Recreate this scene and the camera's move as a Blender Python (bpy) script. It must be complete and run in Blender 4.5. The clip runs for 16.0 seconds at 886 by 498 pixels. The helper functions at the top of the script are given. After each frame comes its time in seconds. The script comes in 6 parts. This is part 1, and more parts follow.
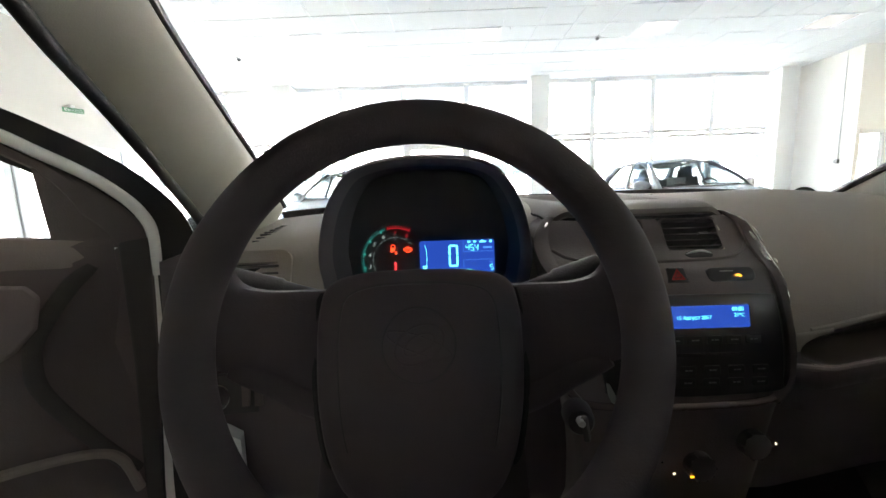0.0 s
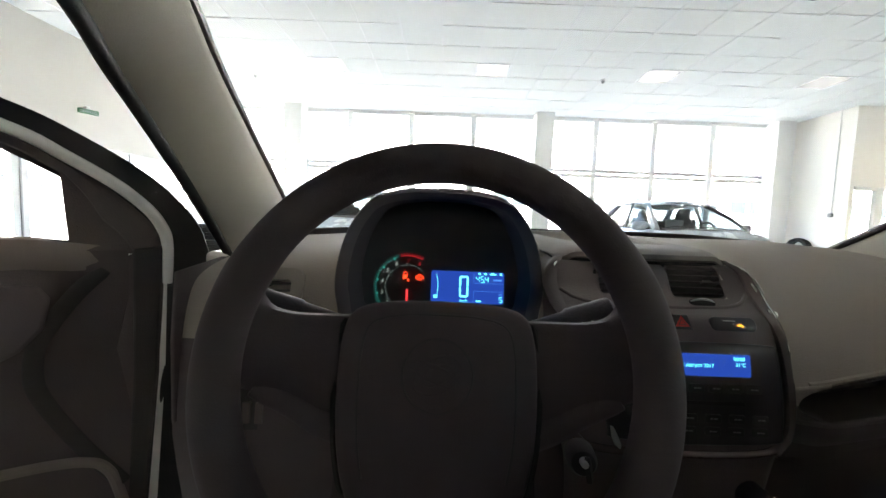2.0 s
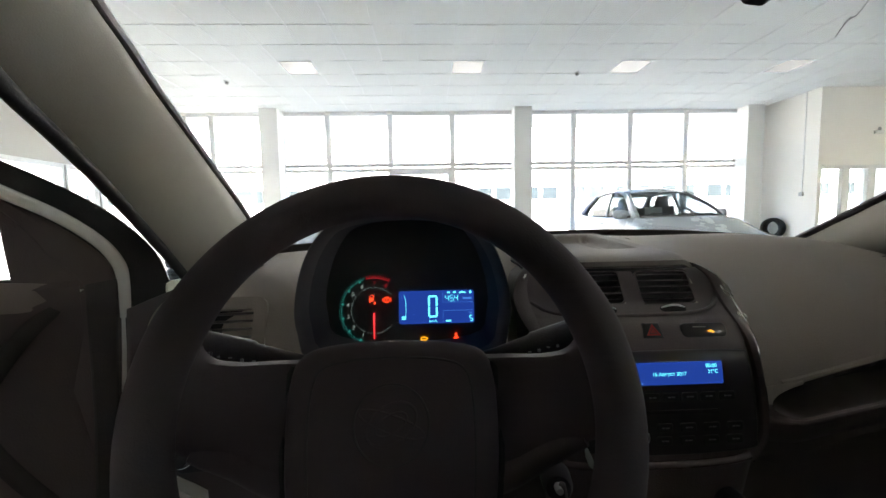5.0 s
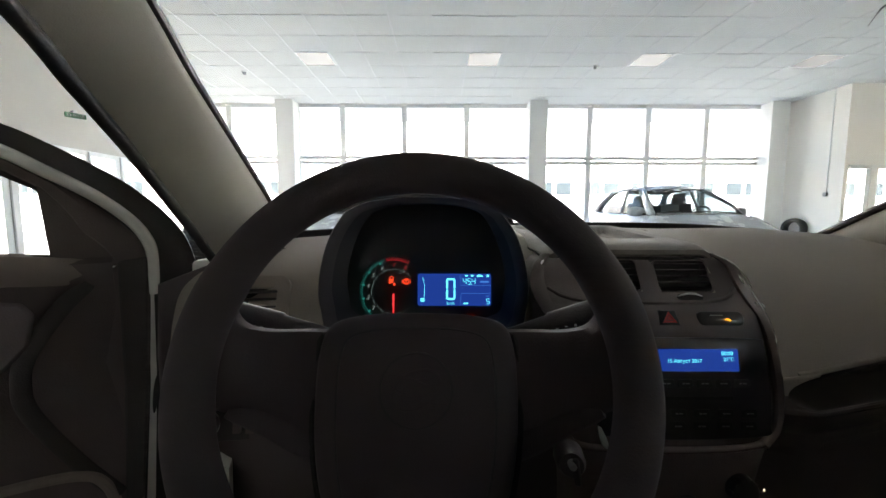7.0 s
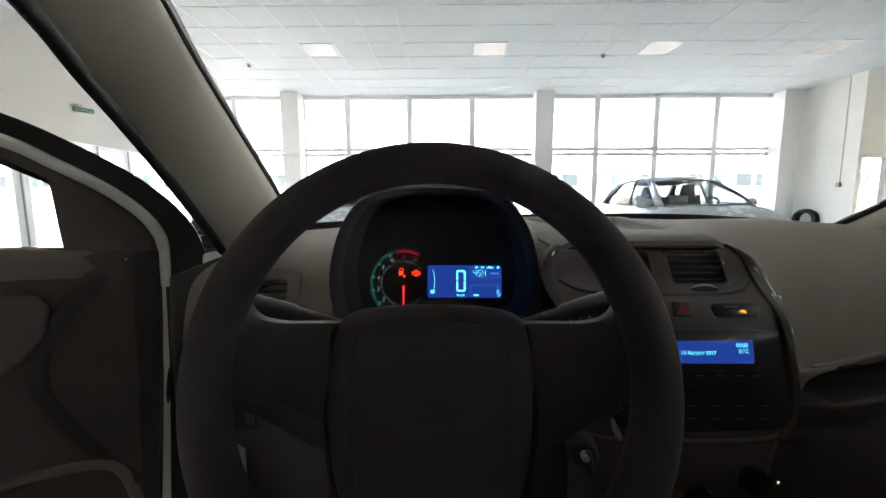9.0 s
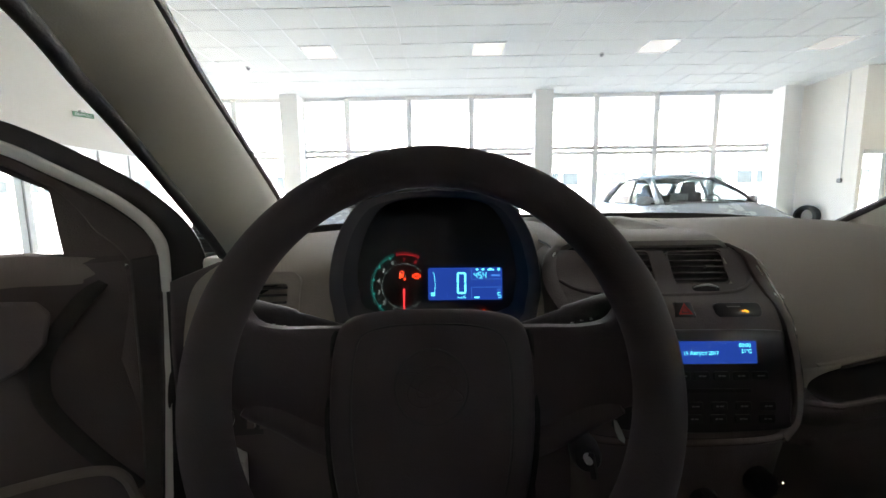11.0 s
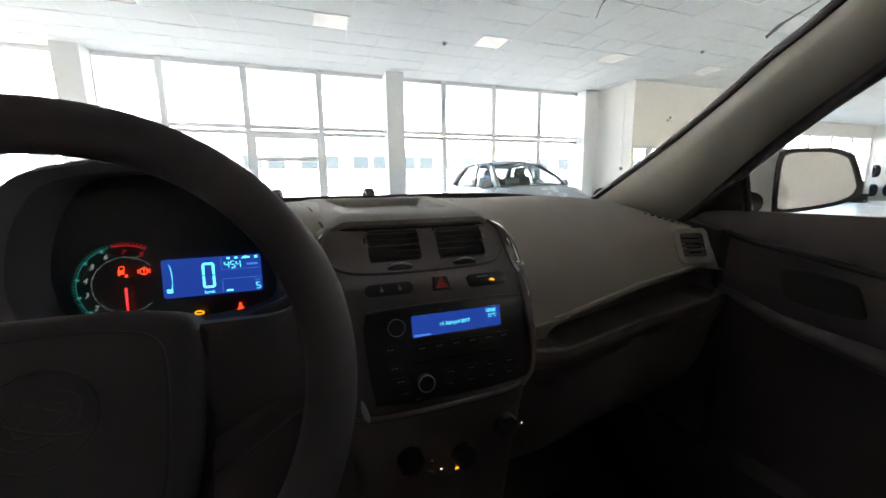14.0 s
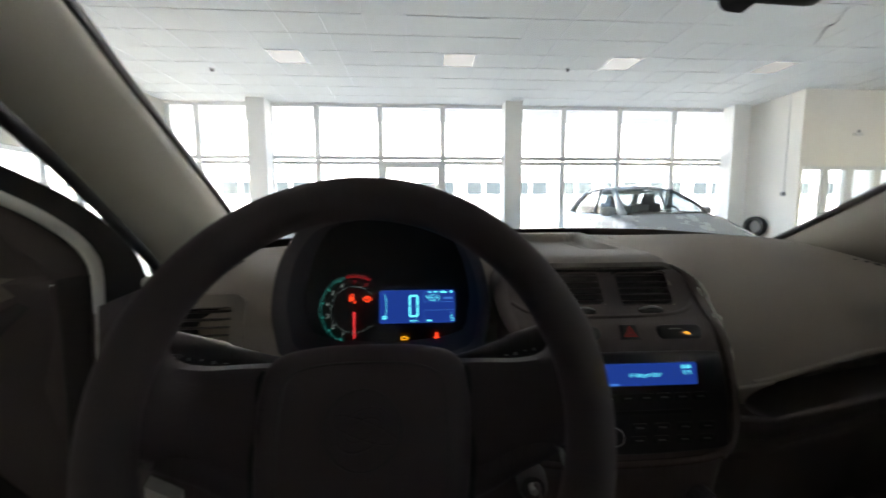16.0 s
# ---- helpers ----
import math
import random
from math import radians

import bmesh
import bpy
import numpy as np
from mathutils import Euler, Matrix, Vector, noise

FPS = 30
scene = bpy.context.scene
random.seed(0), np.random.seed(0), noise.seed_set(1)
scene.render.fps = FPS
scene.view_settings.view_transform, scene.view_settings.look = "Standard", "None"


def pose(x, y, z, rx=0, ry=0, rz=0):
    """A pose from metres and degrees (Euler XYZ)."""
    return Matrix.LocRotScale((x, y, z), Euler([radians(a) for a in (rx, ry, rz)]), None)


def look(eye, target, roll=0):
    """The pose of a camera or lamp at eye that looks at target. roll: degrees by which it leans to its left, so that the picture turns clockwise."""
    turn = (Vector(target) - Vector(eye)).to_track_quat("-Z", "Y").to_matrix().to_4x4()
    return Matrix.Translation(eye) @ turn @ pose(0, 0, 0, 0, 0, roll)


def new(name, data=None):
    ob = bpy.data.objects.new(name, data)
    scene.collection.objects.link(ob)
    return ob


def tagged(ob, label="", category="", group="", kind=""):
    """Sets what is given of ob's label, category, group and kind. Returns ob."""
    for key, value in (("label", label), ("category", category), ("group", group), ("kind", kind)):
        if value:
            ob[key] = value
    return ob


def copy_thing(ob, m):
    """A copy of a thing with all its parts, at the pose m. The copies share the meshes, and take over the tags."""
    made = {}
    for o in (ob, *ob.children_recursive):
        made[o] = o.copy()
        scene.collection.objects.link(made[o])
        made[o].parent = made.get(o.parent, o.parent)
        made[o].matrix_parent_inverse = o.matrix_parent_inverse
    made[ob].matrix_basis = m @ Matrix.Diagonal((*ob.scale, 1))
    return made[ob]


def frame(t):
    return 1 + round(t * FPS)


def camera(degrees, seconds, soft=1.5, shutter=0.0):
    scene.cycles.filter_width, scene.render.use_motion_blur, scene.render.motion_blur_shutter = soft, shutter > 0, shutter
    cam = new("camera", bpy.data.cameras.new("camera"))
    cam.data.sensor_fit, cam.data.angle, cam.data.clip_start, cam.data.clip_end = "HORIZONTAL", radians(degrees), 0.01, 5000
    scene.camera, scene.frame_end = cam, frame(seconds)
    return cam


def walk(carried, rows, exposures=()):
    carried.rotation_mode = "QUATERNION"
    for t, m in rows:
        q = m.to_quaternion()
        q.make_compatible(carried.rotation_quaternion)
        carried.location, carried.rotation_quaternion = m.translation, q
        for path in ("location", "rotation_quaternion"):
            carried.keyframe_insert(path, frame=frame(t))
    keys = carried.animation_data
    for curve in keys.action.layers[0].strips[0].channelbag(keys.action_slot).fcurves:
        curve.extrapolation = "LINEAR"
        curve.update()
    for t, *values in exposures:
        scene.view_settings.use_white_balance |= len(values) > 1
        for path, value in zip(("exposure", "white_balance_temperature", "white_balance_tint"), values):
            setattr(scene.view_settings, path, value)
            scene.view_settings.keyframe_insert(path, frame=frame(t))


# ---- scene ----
cam = camera(100.1, 16.0, soft=1.5, shutter=0.5)
PATH = [
    (0, (0.0116, -0.0275, 0.9750), (-0.0085, 1.9539, 0.7035), -2.01),
    (0.5, (0.0080, -0.0294, 0.9787), (-0.0058, 1.9559, 0.7368), -2.33),
    (1, (0.0063, -0.0311, 0.9785), (0.0021, 1.9570, 0.7608), -1.11),
    (1.5, (-0.0040, -0.0358, 0.9812), (-0.0048, 1.9571, 0.8121), 0.93),
    (2, (-0.0118, -0.0424, 0.9858), (-0.0157, 1.9526, 0.8441), 2.15),
    (2.5, (0.0023, -0.0236, 0.9915), (0.0532, 1.9671, 0.8054), 0.88),
    (3, (0.0139, -0.0111, 0.9999), (0.1236, 1.9782, 0.8247), 0.72),
    (3.5, (0.0126, -0.0164, 1.0017), (0.1262, 1.9728, 0.8282), 0.62),
    (4, (0.0141, -0.0205, 1.0067), (0.1090, 1.9703, 0.8399), 0.58),
    (6.3, (0.0245, -0.0266, 1.0216), (0.0759, 1.9674, 0.8758), -2.63),
    (6.5, (0.0128, -0.0284, 1.0059), (0.0340, 1.9596, 0.7873), -1.37),
    (7, (0.0074, -0.0352, 1.0022), (0.0144, 1.9562, 0.8174), 0.15),
    (7.5, (0.0023, -0.0360, 1.0027), (-0.0023, 1.9551, 0.8151), 0.01),
    (8, (0.0035, -0.0344, 1.0033), (0.0020, 1.9557, 0.8047), 0.12),
    (8.5, (0.0026, -0.0322, 1.0020), (-0.0054, 1.9561, 0.7862), 0.06),
    (9, (0.0005, -0.0319, 1.0006), (-0.0222, 1.9553, 0.7754), -0.12),
    (9.2, (0.0012, -0.0296, 0.9987), (-0.0138, 1.9564, 0.7632), -0.66),
    (11.3, (0.0017, -0.0298, 1.0058), (-0.0257, 1.9582, 0.7888), -0.76),
    (11.5, (0.0063, -0.0266, 1.0077), (0.0184, 1.9620, 0.7945), -1.05),
    (12, (0.0023, -0.0257, 1.0137), (0.0413, 1.9631, 0.8059), -0.53),
    (12.5, (0.0030, -0.0266, 1.0251), (0.0643, 1.9630, 0.8313), -0.36),
    (13, (0.0357, -0.0162, 1.0106), (0.2725, 1.9579, 0.7962), -0.43),
    (13.5, (0.1119, -0.0162, 1.0012), (0.6587, 1.8807, 0.6802), -1.20),
    (14, (0.1464, -0.0226, 0.9948), (0.8241, 1.8321, 0.6731), -0.95),
    (14.5, (0.1593, -0.0364, 1.0017), (0.8572, 1.8193, 0.7325), -1.72),
    (15, (0.1575, -0.0375, 1.0012), (0.8251, 1.8266, 0.7149), -1.97),
    (15.5, (0.0991, -0.0199, 1.0206), (0.4994, 1.9264, 0.7959), -1.29),
    (16, (0.0321, -0.0196, 1.0249), (0.1542, 1.9679, 0.8375), -0.19),
]
BASE = 3.4
EXPOSURES = [(t, BASE + e, 7200, 10) for t, e in ((0.0, 0.75), (1.0, 0.65), (2.0, 0.57), (2.6, 0.43), (3.2, 0.30), (4.0, 0.23), (6.5, -0.05), (9.0, 0.0), (11.5, 0.25), (12.5, 0.15), (13.5, 0.14), (14.5, 0.12), (15.0, 0.05), (16.0, -0.2))]
walk(cam, [(t, look(eye, target, roll)) for t, eye, target, roll in PATH], EXPOSURES)

# ---- light ----
world = bpy.data.worlds.new("sky")
scene.world = world
world.use_nodes = True
wn = world.node_tree
sky = wn.nodes.new("ShaderNodeTexSky")
sky.sky_type = "NISHITA"
sky.sun_disc = False
sky.sun_elevation, sky.sun_rotation = radians(48), radians(197)
wn.nodes["Background"].inputs["Strength"].default_value = 0.15
wn.links.new(sky.outputs["Color"], wn.nodes["Background"].inputs["Color"])
sun = new("sun", bpy.data.lights.new("sun", "SUN"))
sun.data.energy, sun.data.angle, sun.data.color = 4.0, radians(2.0), (1.0, 0.96, 0.9)
sun.matrix_world = pose(0, 0, 30, 42, 0, -17)


# ---- materials ----
def material(name, color, rough=0.5, metal=0.0, var=0.12, scale=6.0, grain=0.0, grain_scale=300.0, coat=0.0, spec=0.5):
    m = bpy.data.materials.new(name)
    m.use_nodes = True
    n, l = m.node_tree.nodes, m.node_tree.links
    b = n["Principled BSDF"]
    b.inputs["Metallic"].default_value = metal
    b.inputs["Coat Weight"].default_value = coat
    b.inputs["Coat Roughness"].default_value = 0.08
    b.inputs["Specular IOR Level"].default_value = spec
    co = n.new("ShaderNodeTexCoord")
    big = n.new("ShaderNodeTexNoise")
    big.inputs["Scale"].default_value, big.inputs["Detail"].default_value = scale, 5.0
    l.new(co.outputs["Object"], big.inputs["Vector"])
    ramp = n.new("ShaderNodeMapRange")
    ramp.inputs["From Min"].default_value, ramp.inputs["From Max"].default_value = 0.3, 0.7
    ramp.inputs["To Min"].default_value, ramp.inputs["To Max"].default_value = 1 - var, 1 + var
    l.new(big.outputs["Fac"], ramp.inputs["Value"])
    mix = n.new("ShaderNodeVectorMath")
    mix.operation = "SCALE"
    mix.inputs[0].default_value = color
    l.new(ramp.outputs["Result"], mix.inputs["Scale"])
    l.new(mix.outputs["Vector"], b.inputs["Base Color"])
    rr = n.new("ShaderNodeMapRange")
    rr.inputs["To Min"].default_value, rr.inputs["To Max"].default_value = max(0.02, rough - 0.08), min(1.0, rough + 0.08)
    l.new(big.outputs["Fac"], rr.inputs["Value"])
    l.new(rr.outputs["Result"], b.inputs["Roughness"])
    if grain:
        g = n.new("ShaderNodeTexNoise")
        g.inputs["Scale"].default_value, g.inputs["Detail"].default_value = grain_scale, 3.0
        l.new(co.outputs["Object"], g.inputs["Vector"])
        bump = n.new("ShaderNodeBump")
        bump.inputs["Strength"].default_value, bump.inputs["Distance"].default_value = grain, 0.002
        l.new(g.outputs["Fac"], bump.inputs["Height"])
        l.new(bump.outputs["Normal"], b.inputs["Normal"])
    return m


def glow(name, color, strength):
    m = bpy.data.materials.new(name)
    m.use_nodes = True
    b = m.node_tree.nodes["Principled BSDF"]
    b.inputs["Base Color"].default_value = (*[c * 0.2 for c in color], 1)
    b.inputs["Emission Color"].default_value = (*color, 1)
    b.inputs["Emission Strength"].default_value = strength * 0.11
    b.inputs["Roughness"].default_value = 0.3
    return m


def glass(name, color=(1, 1, 1), rough=0.0):
    m = bpy.data.materials.new(name)
    m.use_nodes = True
    n, l = m.node_tree.nodes, m.node_tree.links
    n.remove(n["Principled BSDF"])
    tr, gl, fr, mx = (n.new("ShaderNodeBsdfTransparent"), n.new("ShaderNodeBsdfGlossy"), n.new("ShaderNodeLayerWeight"), n.new("ShaderNodeMixShader"))
    po, sc = n.new("ShaderNodeMath"), n.new("ShaderNodeMath")
    po.operation, sc.operation = "POWER", "MULTIPLY_ADD"
    po.inputs[1].default_value, sc.inputs[1].default_value, sc.inputs[2].default_value = 5.0, 0.6, 0.03
    tr.inputs["Color"].default_value = (*color, 1)
    gl.inputs["Roughness"].default_value = rough
    l.new(fr.outputs["Facing"], po.inputs[0])
    l.new(po.outputs[0], sc.inputs[0])
    l.new(sc.outputs[0], mx.inputs[0])
    l.new(tr.outputs[0], mx.inputs[1])
    l.new(gl.outputs[0], mx.inputs[2])
    l.new(mx.outputs[0], n["Material Output"].inputs["Surface"])
    return m


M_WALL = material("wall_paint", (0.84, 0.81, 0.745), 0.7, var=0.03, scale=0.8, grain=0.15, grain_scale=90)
# wall paint with shade put into it, for the overlit west wall
M_WALL_DIM = material("wall_paint_darkened", (0.49, 0.465, 0.415), 0.7, var=0.03, scale=0.8, grain=0.15, grain_scale=90)
M_COLUMN = material("column_paint", (0.88, 0.875, 0.85), 0.7, var=0.03, scale=1.5, grain=0.1, grain_scale=90)
M_TILE = material("ceiling_tile", (0.82, 0.83, 0.80), 0.9, var=0.04, scale=0.9, grain=0.5, grain_scale=60)
M_TBAR = material("ceiling_bar", (0.86, 0.86, 0.85), 0.5, var=0.02)
M_FLOOR = material("floor_tile", (0.80, 0.79, 0.76), 0.25, var=0.05, scale=1.2)
M_ALU = material("window_frame_paint", (0.90, 0.90, 0.89), 0.45, var=0.04)
M_ASPHALT = material("outside_paving", (0.30, 0.30, 0.29), 0.9, var=0.15, scale=0.6, grain=0.4, grain_scale=20)
M_FACADE = material("facade_render", (0.75, 0.76, 0.78), 0.85, var=0.05, scale=0.4, grain=0.2, grain_scale=15)
M_FACADE_GLASS = material("facade_window", (0.034, 0.046, 0.055), 0.25, var=0.12, scale=0.8, spec=0.3)
M_PANE = glass("window_pane", (0.97, 0.98, 0.98))
M_DASH = material("dash_plastic", (0.335, 0.286, 0.248), 0.62, var=0.05, scale=3, grain=0.35, grain_scale=420)
# dash plastic with shade put into the colour
M_DASHSHADE = material("dash_plastic_shaded", (0.146, 0.113, 0.113), 0.6, var=0.06, scale=3, grain=0.35, grain_scale=420)
M_STACK = material("console_plastic", (0.114, 0.086, 0.085), 0.5, var=0.06, scale=4, grain=0.25, grain_scale=420)
M_HOODPL = material("soft_black_plastic", (0.115, 0.106, 0.112), 0.7, var=0.08, scale=8, grain=0.15, grain_scale=500, spec=0.12)
M_TRIM = material("glossy_trim", (0.150, 0.118, 0.110), 0.22, var=0.05, scale=5, coat=1.0, spec=0.7)
# bright metal for added bars and beads that stand for glints
M_GLINT = material("trim_glint_metal", (0.80, 0.77, 0.72), 0.12, metal=1.0, var=0.1, scale=60)
M_TRAY = material("tray_plastic", (0.205, 0.174, 0.156), 0.6, var=0.05, scale=3, grain=0.35, grain_scale=420)
M_SLAT = material("vent_slat", (0.085, 0.072, 0.069), 0.5, var=0.05, scale=8)
M_KEYCAP = material("radio_key", (0.022, 0.020, 0.021), 0.4, var=0.05, scale=8)
M_SMEAR = material("dried_smear", (0.33, 0.33, 0.32), 0.9, var=0.25, scale=60)
M_BLACK = material("black_plastic", (0.040, 0.031, 0.035), 0.45, var=0.1, scale=8, grain=0.2, grain_scale=400)
M_GLOSS = material("gloss_black", (0.030, 0.024, 0.028), 0.35, var=0.05, scale=8)
M_WHEEL = material("wheel_leatherette", (0.060, 0.0455, 0.0495), 0.68, var=0.08, scale=8, grain=0.12, grain_scale=600)
M_HUB = material("hub_plastic", (0.060, 0.0435, 0.049), 0.6, var=0.06, scale=8, grain=0.12, grain_scale=600)
M_PILLAR = material("pillar_trim", (0.44, 0.412, 0.352), 0.75, var=0.05, scale=4, grain=0.15, grain_scale=600)
M_DOOR = material("door_trim", (0.110, 0.088, 0.083), 0.75, var=0.06, scale=4, grain=0.35, grain_scale=380, spec=0.25)
M_DOORDK = material("door_lining", (0.045, 0.034, 0.033), 0.65, var=0.06, scale=4, grain=0.3, grain_scale=380)
# plastic darkened further for the low, shaded parts of the cabin
M_SHADEPL = material("shaded_plastic", (0.086, 0.066, 0.069), 0.6, var=0.06, scale=4, grain=0.3, grain_scale=420)
M_DOORLIGHT = material("door_trim_lightened", (0.20, 0.158, 0.14), 0.6, var=0.05, scale=4, grain=0.35, grain_scale=380)
M_RUBBER = material("rubber_seal", (0.019, 0.0165, 0.0175), 0.7, var=0.15, scale=10, grain=0.3, grain_scale=250)
M_WHITE = material("white_car_paint", (0.82, 0.80, 0.77), 0.3, var=0.02, scale=3, coat=0.6)
M_SILVER = material("silver_car_paint", (0.46, 0.495, 0.53), 0.26, metal=0.1, var=0.03, scale=3, coat=0.6)
M_CHROME = material("chrome", (0.75, 0.75, 0.76), 0.1, metal=1.0, var=0.02)
M_RING = material("satin_chrome", (0.6, 0.6, 0.6), 0.4, metal=0.85, var=0.02)
# pale grey in place of plain chrome, so the ring's gleam is painted
M_THINRING = material("gleam_ring", (0.78, 0.78, 0.78), 0.5, metal=0.35, var=0.05, scale=40)
M_MIRROR = material("mirror_glass", (0.85, 0.85, 0.85), 0.02, metal=1.0, var=0.0)
M_CARPET = material("carpet", (0.065, 0.056, 0.055), 0.95, var=0.2, scale=20, grain=0.6, grain_scale=300)
M_FABRIC = material("headliner", (0.42, 0.41, 0.38), 0.9, var=0.05, scale=6, grain=0.4, grain_scale=300)
M_SEAT = material("seat_fabric", (0.045, 0.046, 0.05), 0.85, var=0.15, scale=15, grain=0.4, grain_scale=200)
M_DIMGLASS = glass("light_limiting_glass", (0.48, 0.50, 0.50))
M_TINT = glass("tinted_car_glass", (0.38, 0.43, 0.45))
M_SIDEGLASS = glass("car_side_glass", (0.74, 0.78, 0.78))
M_CARGLASS = glass("car_glass", (0.66, 0.72, 0.72))
M_SHIELD = glass("windshield_glass", (0.96, 0.955, 0.95))
M_TYRE = material("tyre_rubber", (0.022, 0.022, 0.023), 0.75, var=0.15, scale=10, grain=0.4, grain_scale=120)
M_PANEL = glow("lamp_diffuser", (0.96, 0.98, 1.0), 0.40)
M_LCD = glow("lcd_blue", (0.012, 0.052, 0.36), 0.78)
M_LCDTXT = glow("lcd_cyan", (0.10, 0.78, 1.0), 1.7)
M_LCDDIM = glow("lcd_dim", (0.05, 0.22, 0.75), 0.9)
M_TEAL = glow("dial_teal", (0.03, 0.40, 0.36), 0.42)
M_DIALTXT = glow("dial_figures", (0.55, 0.72, 0.72), 0.33)
M_NEEDLE = glow("needle_red", (0.95, 0.05, 0.06), 0.95)
M_RED = glow("warning_red", (1.0, 0.06, 0.02), 1.6)
M_REDDIM = glow("dial_red", (0.5, 0.02, 0.03), 0.38)
M_AMBER = glow("warning_amber", (1.0, 0.42, 0.02), 1.6)
M_WARMWHITE = glow("backlit_white", (1.0, 0.86, 0.66), 1.3)
M_GREEN = material("exit_sign_green", (0.10, 0.24, 0.14), 0.5, var=0.05)
M_WHITEPL = material("white_plastic", (0.75, 0.75, 0.73), 0.5, var=0.03)
M_REDPL = material("red_button_print", (0.45, 0.03, 0.03), 0.5, var=0.05)
M_KEYPRINT = material("faint_print", (0.24, 0.24, 0.25), 0.6, var=0.02)
M_SLOT = material("slot_plastic", (0.110, 0.090, 0.084), 0.35, var=0.08, scale=6, grain=0.1, grain_scale=300)
M_FELT = material("matt_black", (0.080, 0.076, 0.084), 0.9, var=0.05, scale=8, spec=0.05)
M_DIALFACE = material("dial_face", (0.050, 0.047, 0.052), 0.5, var=0.05, scale=8)
M_KICK = material("sill_paint", (0.62, 0.61, 0.59), 0.4, var=0.02)
M_PRINT = material("pale_print", (0.35, 0.35, 0.34), 0.6, var=0.02)


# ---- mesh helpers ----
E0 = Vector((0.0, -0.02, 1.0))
CABIN = Matrix.Translation(E0) @ Matrix.Scale(1.1, 4) @ Matrix.Translation(-E0)  # cabin draft enlarged to metres about the eye point, which keeps its view


def part(name, bm, mat, parent=None, label="", m=None, smooth=True, bevel=0.0, thick=0.0):
    if m is not None:
        bm.transform(m)
    me = bpy.data.meshes.new(name)
    bmesh.ops.recalc_face_normals(bm, faces=bm.faces)
    if smooth:
        for f in bm.faces:
            f.smooth = True
        for e in bm.edges:
            if len(e.link_faces) == 2 and e.calc_face_angle(0) > 0.7:
                e.smooth = False
    bm.to_mesh(me)
    bm.free()
    me.materials.append(mat)
    ob = new(name, me)
    if parent is not None:
        ob.parent = parent
    if label:
        ob["label"] = label
    if thick:
        s = ob.modifiers.new("thick", "SOLIDIFY")
        s.thickness, s.offset = thick, 0.0
    if bevel:
        s = ob.modifiers.new("round", "BEVEL")
        s.width, s.segments, s.limit_method = bevel, 2, "ANGLE"
    return ob


def thing(name, label, category, group="", kind="", at=None):
    ob = new(name)
    ob.empty_display_size = 0.1
    if at is not None:
        ob.matrix_basis = at
    return tagged(ob, label, category, group, kind)


def boxes(items):
    """Each item: x0, x1, y0, y1, z0, z1."""
    bm = bmesh.new()
    for x0, x1, y0, y1, z0, z1 in items:
        v = [bm.verts.new((x, y, z)) for z in (z0, z1) for y in (y0, y1) for x in (x0, x1)]
        for q in ((0, 1, 3, 2), (4, 6, 7, 5), (0, 4, 5, 1), (2, 3, 7, 6), (0, 2, 6, 4), (1, 5, 7, 3)):
            bm.faces.new([v[i] for i in q])
    return bm


def box(*b):
    return boxes([b])


def grid(rows, ring=False, wrap=False, caps=False):
    """A skin over rows of points. ring: each row closes on itself; wrap: the last row joins the first; caps: end faces."""
    bm = bmesh.new()
    vs = [[bm.verts.new(p) for p in row] for row in rows]
    n = len(vs[0])
    for i in range(len(vs) - (0 if wrap else 1)):
        a, b = vs[i], vs[(i + 1) % len(vs)]
        for j in range(n - (0 if ring else 1)):
            k = (j + 1) % n
            bm.faces.new((a[j], a[k], b[k], b[j]))
    if caps:
        bm.faces.new(vs[0][::-1])
        bm.faces.new(vs[-1])
    return bm


def curve(keys, n):
    """n points along a smooth line through keys."""
    keys = [Vector(k) for k in keys]
    k = [keys[0] * 2 - keys[1], *keys, keys[-1] * 2 - keys[-2]]
    out = []
    for i in range(n):
        s = i / (n - 1) * (len(keys) - 1)
        j = min(int(s), len(keys) - 2)
        t = s - j
        p0, p1, p2, p3 = k[j:j + 4]
        out.append(0.5 * ((2 * p1) + (p2 - p0) * t + (2 * p0 - 5 * p1 + 4 * p2 - p3) * t * t + (3 * p1 - p0 - 3 * p2 + p3) * t ** 3))
    return out


def tube(pts, r, n=10, closed=False, flat=1.0):
    """A round bar along points; r a number or one for each point."""
    pts = [Vector(p) for p in pts]
    rows = []
    last = None
    for i, p in enumerate(pts):
        a = pts[i - 1] if i or closed else pts[0]
        b = pts[(i + 1) % len(pts)] if i < len(pts) - 1 or closed else pts[-1]
        d = (b - a).normalized()
        side = (last if last is not None else (Vector((0, 0, 1)) if abs(d.z) < 0.9 else Vector((1, 0, 0))))
        u = (side - d * side.dot(d)).normalized()
        last = u
        w = d.cross(u)
        rr = r[i] if isinstance(r, (list, tuple)) else r
        rows.append([p + u * rr * math.cos(6.2832 * j / n) + w * rr * flat * math.sin(6.2832 * j / n) for j in range(n)])
    return grid(rows, ring=True, wrap=closed, caps=not closed)


def lathe(profile, n=32):
    """Turned about the z axis; profile of r, z."""
    return grid([[(r * math.cos(6.2832 * j / n), r * math.sin(6.2832 * j / n), z) for j in range(n)] for r, z in profile], ring=True)


